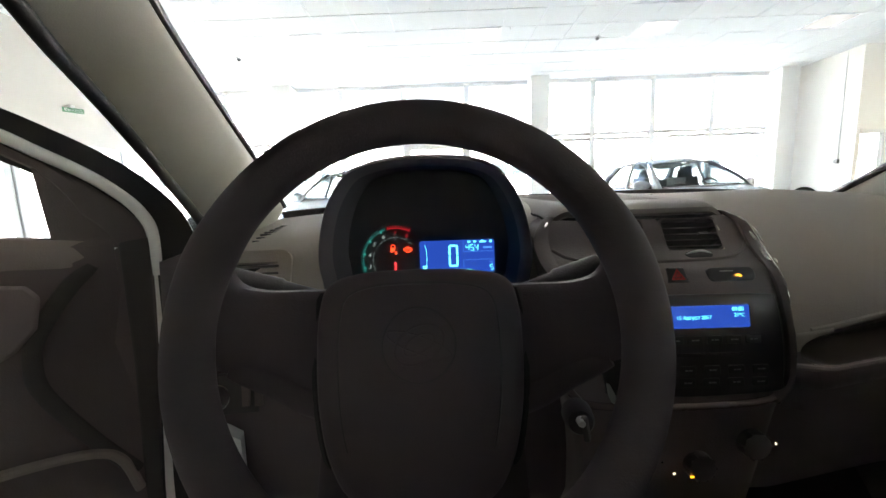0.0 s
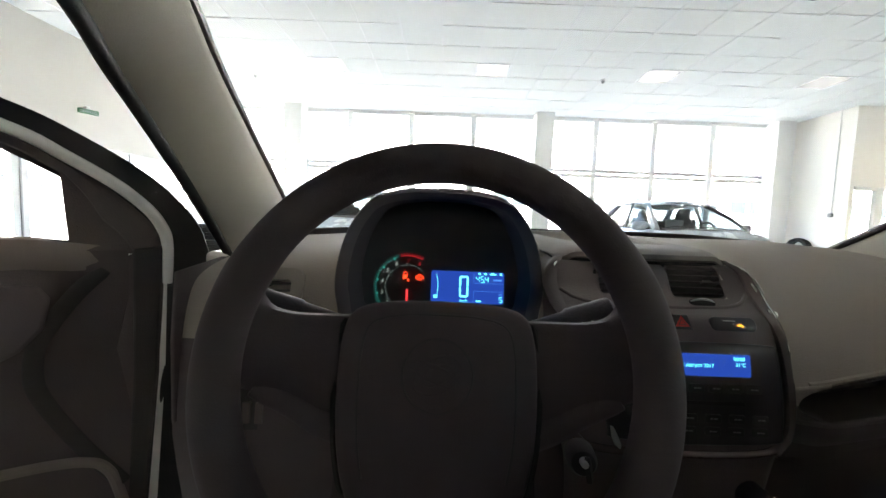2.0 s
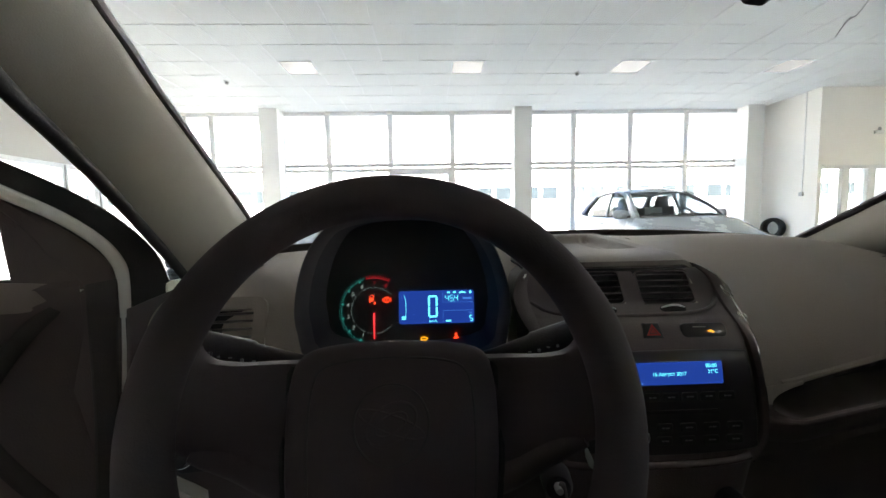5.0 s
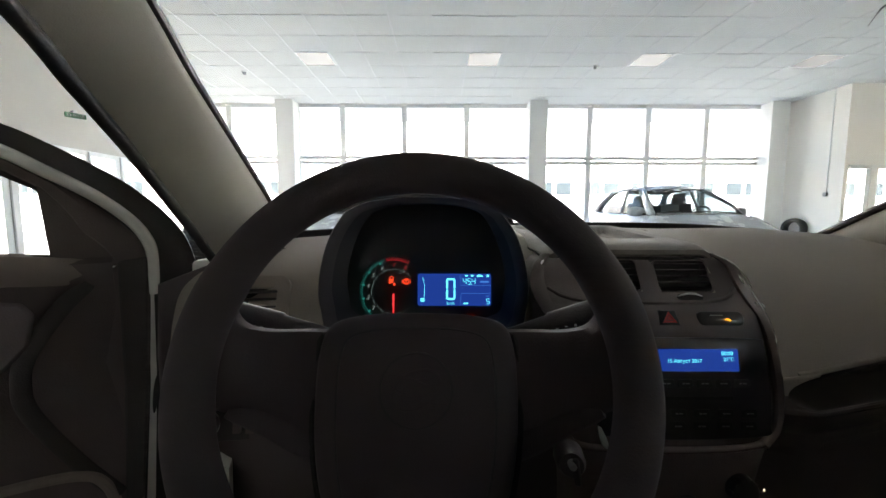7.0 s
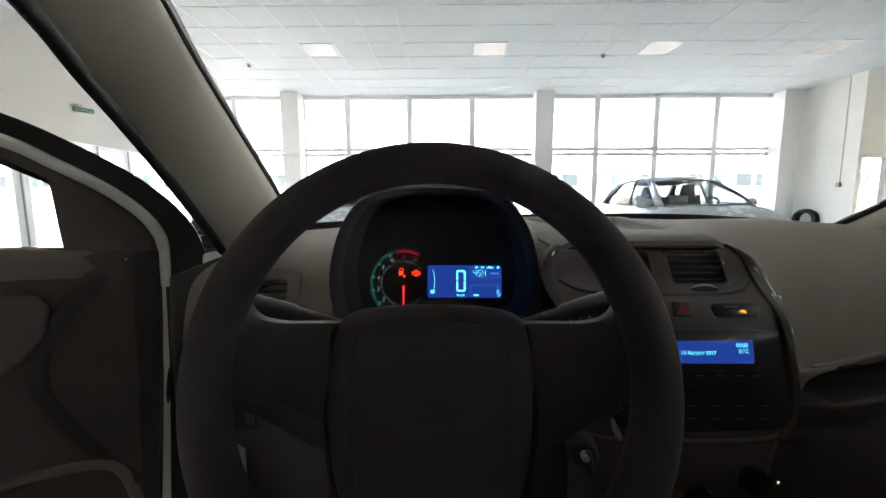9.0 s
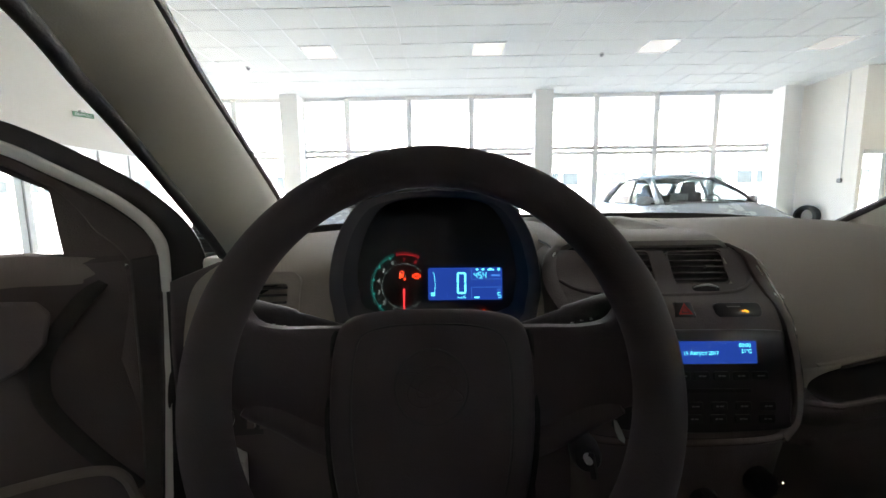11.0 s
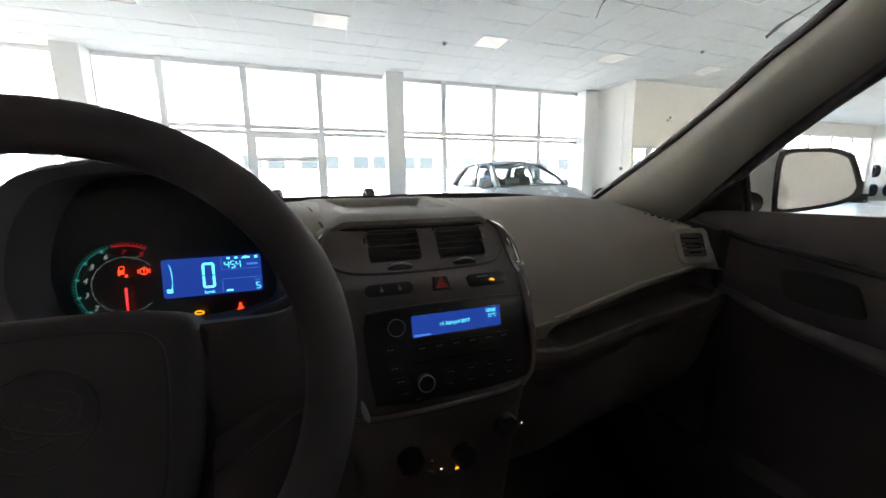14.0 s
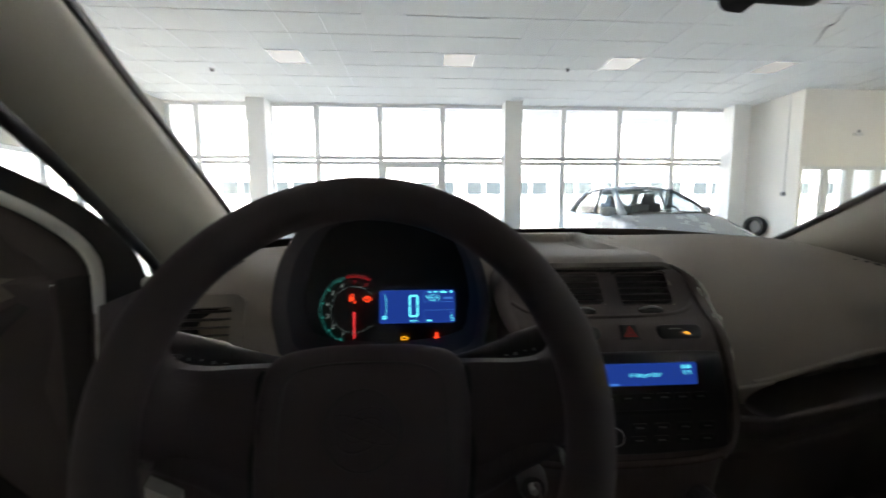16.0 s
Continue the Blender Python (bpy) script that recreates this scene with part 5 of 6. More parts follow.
fpart("warning_lamp", at2(grid([[(-w, y, 0), (w, y, 0)] for y, w in ((-0.0042, 0.0040), (-0.0034, 0.0036), (0.0, 0.0018), (0.0010, 0.0012), (0.0016, 0.0017), (0.0030, 0.0017), (0.0040, 0.0009))]), LX + 0.0258, LY - 0.0392), M_RED, 0.0012, "red seat belt warning lamp")

# ---- centre console ----
SX = 0.281  # middle of the console
STACK = [(0.946, 0.530, 0.112), (0.942, 0.503, 0.119), (0.932, 0.487, 0.138), (0.905, 0.470, 0.149), (0.888, 0.446, 0.143), (0.875, 0.424, 0.139), (0.855, 0.414, 0.138), (0.815, 0.405, 0.141), (0.776, 0.398, 0.143), (0.736, 0.390, 0.132), (0.70, 0.386, 0.120), (0.64, 0.388, 0.110), (0.56, 0.40, 0.105), (0.42, 0.42, 0.10)]
rows = []
for z, y, w in STACK:
    half = [(w * k / 18, 0.004 * (k / 17) ** 5) for k in range(17)] + [(w - 0.004, 0.007), (w, 0.013), (w + 0.006, 0.030), (w + 0.018, 0.065), (w + 0.026, 0.14)]
    rows.append([(SX - min(a, w + 0.002), y + b, z) for a, b in half[:0:-1]] + [(SX + a, y + b, z) for a, b in half])
rows = [[Vector(c) for c in line] for line in zip(*[curve([r[k] for r in rows], 150) for k in range(len(rows[0]))])]
VENTS = ((0.2440, 0.9195, 0.2455), (0.3430, 0.9185, 0.3390))
bm = grid(rows)
gone = [f for f in bm.faces if any(abs(f.calc_center_median().x - vx) < 0.0385 and abs(f.calc_center_median().z - vz) < 0.0205 for vx, vz, _ in VENTS)]
bmesh.ops.delete(bm, geom=gone, context="FACES")
cons = cpart("centre_console", bm, M_STACK, own, "dark grey-brown centre console")


def stack_y(z):
    for (z0, y0, *_), (z1, y1, *_) in zip(STACK, STACK[1:]):
        if z0 >= z >= z1:
            return y0 + (y1 - y0) * (z0 - z) / (z0 - z1)
    return 0.40


# pod on top with a rolled front lip and an open tray
rows = []
SECT = [(0.508, 0.117, 0.9415), (0.496, 0.121, 0.9428), (0.4895, 0.123, 0.9470), (0.4905, 0.1245, 0.9520), (0.499, 0.1255, 0.9562), (0.513, 0.1262, 0.9592), (0.530, 0.1268, 0.9608)] + [(0.545 + 0.0085 * k, 0.127 + 0.0013 * k, 0.9616 + 0.00035 * k) for k in range(40)]
for y, w, z in SECT:
    row = []
    for j in range(101):
        u = j / 50 - 1
        e = max(0.0, abs(u) - 0.76) / 0.24
        d = max(0.0, min(1.0, (y - 0.578) / 0.012)) * max(0.0, min(1.0, (0.84 - y) / 0.02)) * max(0.0, min(1.0, (0.60 + 0.2 * (y - 0.55) - abs(u)) / 0.08))
        rib = 0.0014 * (math.sin(abs(u) * 70) if 0.42 < abs(u) < 0.58 else 0) * min(1.0, d * 3)
        row.append((SX + w * u, y + 0.016 * u ** 4 * max(0.0, 1 - (y - 0.5) * 8), z - 0.017 * e * e - (0.0105 + 0.025 * (y - 0.545)) * d + rib))
    rows.append(row)
cpart("tray", grid(rows), M_TRAY, cons, "open tray on top of the console with a rolled lip", thick=0.003)
# black bar added along the crease as the shadow under the lip
cpart("lip_shade", tube([(SX + 0.121 * u, 0.4945 + 0.014 * u ** 4, 0.9412) for u in [k / 10 - 1 for k in range(21)]], 0.0030, 6), M_RUBBER, cons)
for s in (-1, 1):
    # narrow joint between the pod and the dash
    joint = [(SX + s * (w + 0.0010), y + 0.014, max(z - 0.016, dash_top(SX + s * (w + 0.0010), y + 0.014) + 0.0004)) for y, w, z in SECT[4:34:2]]
    cpart("pod_joint", tube(joint, [0.0006 + 0.0012 * (1 - k / len(joint)) for k in range(len(joint))], 6), M_RUBBER, cons)
    # ribbon, glossy on the right, from the pod past the vents and down beside the radio
    inner = curve([(0.117, 0.503, 0.945), (0.128, 0.487, 0.932), (0.1315, 0.477, 0.915), (0.131, 0.462, 0.899), (0.128, 0.441, 0.885), (0.126, 0.424, 0.872), (0.128, 0.414, 0.855), (0.132, 0.404, 0.815), (0.134, 0.398, 0.776), (0.128, 0.391, 0.750), (0.112, 0.387, 0.731)], 60)
    outer = curve([(0.122, 0.508, 0.9465), (0.140, 0.489, 0.934), (0.150, 0.476, 0.912), (0.149, 0.458, 0.894), (0.144, 0.439, 0.881), (0.140, 0.427, 0.872), (0.141, 0.420, 0.856), (0.143, 0.411, 0.815), (0.144, 0.404, 0.776), (0.134, 0.396, 0.742), (0.114, 0.390, 0.722)], 60)
    rows = []
    h = 1.0 if s > 0 else 0.45
    for p, q in zip(inner, outer):
        rows.append([(SX + s * x, y, z) for x, y, z in (p + Vector((0, 0.004, 0)), p + Vector((0, -0.0025 * h, 0)), p.lerp(q, 0.22) + Vector((0, -0.0060 * h, 0)), p.lerp(q, 0.45) + Vector((0, -0.0082 * h, 0)), p.lerp(q, 0.68) + Vector((0, -0.0080 * h, 0)), p.lerp(q, 0.88) + Vector((0, -0.0052 * h, 0)), q + Vector((0.001, -0.0005, 0)), q + Vector((0.002, 0.006, 0)), q + Vector((0.0, 0.013, 0)))])
    # left ribbon takes duller plastic, which takes away its bright reflection
    cpart("side_trim", grid(rows), M_TRIM if s > 0 else M_STACK, cons, "dark ribbon beside vents and radio, left one made duller")
    # thin bright bar added for the glint along the ribbon's crest
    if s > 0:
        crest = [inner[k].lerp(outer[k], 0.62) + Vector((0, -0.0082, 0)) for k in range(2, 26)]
        cpart("crest_glint", tube([(SX + p.x, p.y, p.z) for p in crest], [0.0003 + 0.0008 * math.sin(math.pi * k / 23) for k in range(24)], 8), M_GLINT, cons, "thin bright bar added as the glint along the ribbon")
    # bright beads added for the glints where the moulding turns
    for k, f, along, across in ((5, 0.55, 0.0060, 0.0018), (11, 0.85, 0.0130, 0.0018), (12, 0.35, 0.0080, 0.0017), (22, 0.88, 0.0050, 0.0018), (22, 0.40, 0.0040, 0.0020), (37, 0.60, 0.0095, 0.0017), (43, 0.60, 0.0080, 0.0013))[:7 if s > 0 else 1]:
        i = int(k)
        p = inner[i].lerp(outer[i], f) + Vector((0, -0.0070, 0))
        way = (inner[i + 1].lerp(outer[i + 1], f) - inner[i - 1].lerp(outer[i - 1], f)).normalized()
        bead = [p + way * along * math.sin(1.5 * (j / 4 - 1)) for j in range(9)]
        cpart("trim_glint", tube([(SX + s * c.x, c.y, c.z) for c in bead], [max(0.0002, across * math.cos(1.5 * (j / 4 - 1))) for j in range(9)], 10), M_GLINT, cons, "bright metal bead added as a glint on the trim")
# ridge below the vents, trim below the radio
ridge = [(SX + 0.128 * u, 0.8872 + 0.003 * u * u + 0.012 * u ** 8) for u in [k / 10 - 1 for k in range(21)]]
cpart("vent_ridge", tube([(x, stack_y(z) - 0.0005 + 0.004 * abs((x - SX) / 0.128) ** 5, z) for x, z in ridge], 0.0028, 8), M_STACK, cons)
cpart("lower_trim", tube(curve([(SX - 0.128, 0.3945, 0.740), (SX - 0.108, 0.3885, 0.727), (SX - 0.05, 0.386, 0.7225), (SX + 0.05, 0.386, 0.7225), (SX + 0.108, 0.3885, 0.727), (SX + 0.128, 0.3945, 0.740)], 30), 0.0044, 10), M_TRIM, cons)


def vent(name, cxv, czv, w, h, y, tilt, turn, n=5, tint=M_STACK, fr=0.006, deep=0.018, slat=M_SLAT, th=0.0016):
    v = cpart(name, frame_ring(rounded(w + fr, h + fr, 0.006 + fr * 0.3), rounded(w, h, 0.006), 0.02), tint, own, "dark air vent with horizontal slats", m=facing((cxv, y - 0.0015, czv), tilt, turn))
    cpart("cavity", plate(rounded(w, h, 0.006), 0.004), M_RUBBER, v, m=facing((cxv, y + deep, czv), tilt, turn))
    for k in range(n):
        zz = -h / 2 + h * (k + 0.5) / n
        rows = [[(x, zz + dz, d) for dz, d in ((th, 0.002 - deep), (th, -0.002), (th * 0.4, 0.0), (-th * 0.4, 0.0), (-th, -0.002), (-th, 0.002 - deep))] for x in (-w / 2, w / 2)]
        cpart("slat", grid(rows, ring=True, caps=True), slat, v, smooth=False, m=facing((cxv, y, czv), tilt, turn))
    b = box(-0.006, 0.006, -0.0016, 0.0016, -0.004, 0.0022)
    cpart("tab", b, M_SLAT, v, smooth=False, m=facing((cxv + w * (0.22 if cxv > 0.3 else -0.22), y - 0.001, czv), tilt, turn))
    return v


for cxv, czv, tx in VENTS:
    v = vent("air_vent", cxv, czv - 0.001, 0.073, 0.046, 0.4795, 32, 0, 5, fr=0.004)
    cpart("thumb_wheel", lathe([(0, 0.003), (0.008, 0.003), (0.010, 0.001), (0.0105, 0.0), (0.0105, -0.006)], 24), M_BLACK, v, m=facing((tx, 0.4720, 0.8900), 55))
    cpart("wheel_rim", tube([(tx - 0.0165 + 0.00275 * k, 0.4535 - 0.002 * math.sin(math.pi * k / 12), 0.8940 + 0.0042 * math.sin(math.pi * k / 12)) for k in range(13)], [0.0005, 0.0009, 0.0011, 0.0013, 0.0014, 0.0014, 0.0014, 0.0014, 0.0014, 0.0013, 0.0011, 0.0009, 0.0005], 8), M_RING, v, "chrome thumb wheel edge")
    cpart("wheel_slot", plate(rounded(0.034, 0.010, 0.0049), 0.002, 0.0006), M_RUBBER, v, m=facing((tx, stack_y(0.8935) - 0.0012, 0.8935), 50))
vent("air_vent", -0.280, 0.867, 0.085, 0.056, dash_face(-0.28, 0.868) - 0.014, 22, 4, tint=M_DASH, fr=0.036, deep=0.012)
vent("air_vent", 0.870, 0.873, 0.050, 0.050, 0.506, 24, -16, tint=M_DASH, fr=0.022, deep=0.009, slat=M_TRAY, th=0.0030)

# switches
SW = 25
sy = stack_y(0.873)
bt = cpart("lock_switch", plate(rounded(0.062, 0.016, 0.0078), 0.006, 0.002), M_GLOSS, cons, m=facing((0.224, sy - 0.003, 0.8735), SW))
for k in (-1, 1):
    cpart("lock_mark", plate(rounded(0.0036, 0.0034, 0.0008, 2), 0.0006), M_PRINT, bt, m=facing((0.225 + 0.0115 * k, sy - 0.0042, 0.8725), SW))
    cpart("lock_mark", frame_ring(rounded(0.0030, 0.0034, 0.0012, 2), rounded(0.0018, 0.0022, 0.0007, 2), 0.0006), M_PRINT, bt, m=facing((0.225 + 0.0115 * k - (0.001 if k > 0 else 0), sy - 0.0032, 0.8755), SW))
hz = cpart("hazard_switch", plate([(-0.0135, -0.009), (0.0135, -0.009), (0.0095, 0.010), (-0.0095, 0.010)], 0.006, 0.0015), M_GLOSS, cons, m=facing((0.292, sy - 0.0025, 0.8735), SW))
cpart("hazard_mark", frame_ring([(-0.0088, -0.0058), (0.0088, -0.0058), (0.0, 0.0082)], [(-0.0050, -0.0036), (0.0050, -0.0036), (0.0, 0.0044)], 0.0006), M_REDPL, hz, "red warning triangle", smooth=False, m=facing((0.292, sy - 0.0034, 0.874), SW))
cpart("hazard_mark", plate([(-0.0034, -0.0027), (0.0034, -0.0027), (0.0, 0.0027)], 0.0006), M_REDPL, hz, smooth=False, m=facing((0.292, sy - 0.0034, 0.874), SW))
pl = cpart("airbag_lamp", plate(rounded(0.058, 0.018, 0.007), 0.006, 0.002), M_GLOSS, cons, m=facing((0.3575, sy - 0.003, 0.8735), SW))
cpart("lamp_symbol", boxes([(-0.0034, 0.003, -0.0009, 0.0004, 0, 0.0004), (0.0015, 0.0042, -0.0021, -0.0006, 0, 0.0004), (-0.001, 0.0018, 0.0004, 0.0014, 0, 0.0004)]), M_AMBER, pl, "amber airbag symbol", smooth=False, m=facing((0.3635, sy - 0.005, 0.8725), SW))
cpart("lamp_print", box(-0.010, 0.006, -0.0006, 0.0006, 0, 0.0004), M_PRINT, pl, smooth=False, m=facing((0.352, sy - 0.0036, 0.8775), SW))

# radio
RT, RX, RZ = 11.3, 0.2945, 0.794
RM = facing((RX, stack_y(RZ) - 0.004, RZ), RT)
ro = curve([(-0.104, 0.052, 0), (-0.094, 0.058, 0), (0.0, 0.0595, 0), (0.098, 0.058, 0), (0.109, 0.051, 0), (0.113, 0.02, 0), (0.1135, -0.01, 0), (0.110, -0.045, 0), (0.100, -0.0575, 0), (0.0, -0.062, 0), (-0.090, -0.0575, 0), (-0.100, -0.046, 0), (-0.106, 0.0, 0), (-0.108, 0.035, 0)], 57)
rad = cpart("radio", plate([(p.x, p.y) for p in ro], 0.02, 0.003), M_GLOSS, own, "black car radio with a blue display", m=RM.copy())


def rpart(name, bm, mat, x, y, lift=0.0, label="", sub=None, rot=0.0, smooth=False):
    bm.transform(RM @ pose(x, y, lift, 0, 0, rot))
    return cpart(name, bm, mat, sub or rad, label, smooth=smooth)


rpart("display", plate(rounded(0.123, 0.0265, 0.001, 1), 0.001), M_LCD, 0.0130, 0.0325, 0.0006, "blue backlit display")
rpart("display_text", text_mesh("15 Август 2017", 0.0062), M_LCDTXT, 0.0085, 0.0315, 0.0009, "cyan date")
rpart("display_text", text_mesh("00:00", 0.0064), M_LCDTXT, 0.0610, 0.0405, 0.0009)
rpart("display_text", text_mesh("21°C", 0.0060), M_LCDTXT, 0.0625, 0.0335, 0.0009)
rpart("display_bar", box(-0.011, 0.011, -0.0012, 0.0012, 0, 0.0003), M_LCDDIM, -0.036, 0.0212, 0.0009)
for x, y in ((-0.0695, 0.036), (-0.0375, -0.0365)):
    kn = rpart("knob", lathe([(0.0, 0.011), (0.0085, 0.011), (0.0098, 0.009), (0.0104, 0.0)], 28), M_GLOSS, x, y, 0.0, smooth=True)
    rpart("knob_ring", grid([[((0.0103 + 0.0004 * math.cos(b)) * math.cos(a), (0.0103 + 0.0004 * math.cos(b)) * math.sin(a), 0.0095 + 0.0004 * math.sin(b)) for b in [6.2832 * j / 6 for j in range(6)]] for a in [6.2832 * i / 32 for i in range(32)]], ring=True, wrap=True), M_THINRING, x, y, 0.0, "thin chrome ring, its gleam put into a pale colour", smooth=True)
rpart("disc_slot", box(-0.056, 0.056, -0.002, 0.002, 0, 0.0006), M_RUBBER, 0.008, -0.012, 0.0002)
for x, y in [(-0.038 + 0.023 * i, 0.005) for i in range(6)] + [(-0.031 + 0.0285 * i, -0.030) for i in range(5) if i] + [(-0.0045 + 0.0285 * i, -0.0445) for i in range(4)] + [(-0.078, 0.009), (-0.074, -0.014), (-0.068, -0.031), (-0.064, -0.046), (-0.048, -0.0555)]:
    kb = rpart("key", plate(rounded(0.019, 0.010, 0.002, 2), 0.003, 0.0008), M_KEYCAP, x, y, 0.0010)
    rpart("key_mark", boxes([(-0.004, -0.001, -0.0008, 0.0008, 0, 0.0003), (0.0, 0.0045, -0.0007, 0.0007, 0, 0.0003)]), M_KEYPRINT, x, y, 0.0011, sub=kb)

# heater controls
for x, z in ((0.368, 0.674), (0.306, 0.647), (0.234, 0.660)):
    kn = cpart("heater_knob", lathe([(0, 0.013), (0.012, 0.013), (0.0155, 0.011), (0.0175, 0.0)], 28), M_BLACK, own, m=facing((x, stack_y(z) - 0.001, z), 4))
    for j in range(10):
        a = 6.2832 * j / 10
        cpart("ridge", box(0.0150, 0.0168, -0.0013, 0.0013, 0.001, 0.0115), M_BLACK, kn, smooth=False, m=facing((x, stack_y(z) - 0.001, z), 4) @ pose(0, 0, 0, 0, 0, 36 * j))
cpart("heater_mark", plate(rounded(0.003, 0.0016, 0.0006, 2), 0.001), M_WARMWHITE, cons, m=facing((0.2705, stack_y(0.645) - 0.0150, 0.645), 4))
cpart("heater_mark", plate(rounded(0.0016, 0.0026, 0.0006, 2), 0.001), M_WARMWHITE, cons, m=facing((0.3885, stack_y(0.6785) - 0.0120, 0.6785), 4))
cpart("heater_mark", plate(rounded(0.0045, 0.002, 0.0008, 2), 0.001), M_AMBER, cons, m=facing((0.292, stack_y(0.640) - 0.0150, 0.640), 4))
for x, z in ((0.262, 0.652),):
    cpart("heater_mark", plate(rounded(0.002, 0.003, 0.0008, 2), 0.001), M_CHROME, cons, m=facing((x, stack_y(z) - 0.004, z), 4))
# ignition key
ky = cpart("ignition_lock", lathe([(0, 0.006), (0.012, 0.006), (0.015, 0.0), (0.016, -0.02)], 24), M_BLACK, own, m=facing((0.142, 0.330, 0.745), 10, -10))
cpart("key", lathe([(0, 0.010), (0.003, 0.010), (0.0042, 0.007), (0.0046, 0.0)], 16), M_RING, ky, "chrome key in the ignition", m=facing((0.140, 0.322, 0.750), 10, -10))
cpart("key_bow", plate(rounded(0.010, 0.026, 0.004), 0.005, 0.0015), M_BLACK, ky, m=facing((0.146, 0.316, 0.744), 10, 60))
cpart("column_bezel", plate([(-0.004, 0.011), (-0.001, 0.010), (0.003, 0.002), (0.006, -0.006), (0.005, -0.010), (0.0, -0.007), (-0.003, 0.001)], 0.004, 0.001), M_PRINT, ky, "pale grey edge beside the ignition lock", m=facing((0.174, 0.330, 0.772), 30, -15))
# light switch panel
lp = cpart("switch_panel", plate(rounded(0.090, 0.058, 0.008), 0.01, 0.003), M_BLACK, own, m=facing((-0.287, 0.474, 0.708), 10, 6))
cpart("light_knob", lathe([(0, 0.014), (0.014, 0.014), (0.016, 0.0)], 24), M_BLACK, lp, m=facing((-0.322, 0.466, 0.708), 10, 6))
cpart("knob_ring", grid([[((0.0175 + 0.001 * math.cos(b)) * math.cos(a), (0.0175 + 0.001 * math.cos(b)) * math.sin(a), 0.004 + 0.001 * math.sin(b)) for b in [6.2832 * j / 6 for j in range(6)]] for a in [6.2832 * i / 32 for i in range(32)]], ring=True, wrap=True), M_CHROME, lp, m=facing((-0.322, 0.466, 0.708), 10, 6))
for x in (-0.282, -0.264):
    cpart("dimmer", box(-0.005, 0.005, -0.014, 0.014, -0.002, 0.004), M_STACK, lp, smooth=False, m=facing((x, 0.468, 0.708), 10, 6))

# ---- passenger door, closed ----
pd = cpart("passenger_door", grid([[(x, y, z) for y in [0.62 - 0.11 * i for i in range(16)]] for x, z in ((0.962, 0.80), (0.972, 0.88), (0.980, 0.925), (0.988, 0.938), (0.998, 0.939), (1.004, 0.92), (1.06, 0.80), (1.06, 0.3))], caps=False), M_DOOR, own, "brown-grey passenger door trim")
# lower half of the same trim, with its shade put into the colour
cpart("door_lower", grid([[(x, y, z) for y in [0.62 - 0.11 * i for i in range(16)]] for x, z in ((0.985, 0.30), (0.985, 0.55), (0.965, 0.70), (0.962, 0.80))]), M_SHADEPL, pd, "lower passenger door trim, darkened for shade")
cpart("armrest", tube([(0.955, 0.50, 0.78), (0.935, 0.38, 0.745), (0.920, 0.25, 0.73), (0.915, 0.0, 0.72), (0.92, -0.3, 0.72)], [0.006, 0.012, 0.018, 0.022, 0.022], 12), M_SHADEPL, pd)
pull = curve([(0.396, 0.828, 0), (0.385, 0.840, 0), (0.345, 0.838, 0), (0.301, 0.830, 0), (0.289, 0.818, 0), (0.278, 0.785, 0), (0.284, 0.776, 0), (0.330, 0.777, 0), (0.370, 0.782, 0), (0.386, 0.792, 0), (0.396, 0.828, 0)], 41)[:-1]
# flat dark plate on the trim; the recess's shade is its colour
cpart("door_pull", grid([[(0.968, a.x, a.y) for a in pull], [(0.9535, a.x, a.y) for a in pull], [(0.9525, 0.335 + (a.x - 0.335) * 0.95, 0.808 + (a.y - 0.808) * 0.90) for a in pull]], ring=True, caps=True), M_DOORDK, pd, "dark plate for the shaded door handle recess")
# dark bar laid on the trim as the shade of its groove
cpart("groove", tube([(0.964, 0.58, 0.913), (0.958, 0.542, 0.905), (0.9555, 0.442, 0.881), (0.955, 0.358, 0.867), (0.954, 0.25, 0.849), (0.952, 0.0, 0.835), (0.95, -0.5, 0.83)], 0.0065, 8), M_RUBBER, pd)
cpart("sail_panel", grid([[(0.975, 0.655, 0.915), (0.968, 0.60, 0.968), (0.960, 0.545, 1.008), (0.953, 0.490, 1.044)], [(0.985, 0.645, 0.912), (0.985, 0.60, 0.930), (0.985, 0.54, 0.940), (0.985, 0.482, 0.942)]]), M_DOOR, pd, "dark brown-grey mirror triangle", thick=0.012)
cpart("window_post", tube([(0.985, 0.480, 0.94), (0.963, 0.486, 1.045)], 0.008, 8), M_RUBBER, pd)
cpart("window_frame", tube(curve([(0.99, 0.64, 0.92), (0.972, 0.53, 1.01), (0.955, 0.455, 1.06), (0.93, 0.36, 1.118), (0.895, 0.26, 1.178), (0.86, 0.10, 1.215), (0.85, -0.35, 1.23), (0.87, -0.5, 1.20)], 30), 0.012, 8), M_RUBBER, pd)
g = cpart("side_window", grid([[(0.998, 0.60, 0.938), (0.998, 0.2, 0.94), (0.998, -0.5, 0.942)], [(0.965, 0.46, 1.055), (0.91, 0.25, 1.18), (0.87, -0.45, 1.22)]]), M_SHIELD, pd)
g.visible_shadow = False
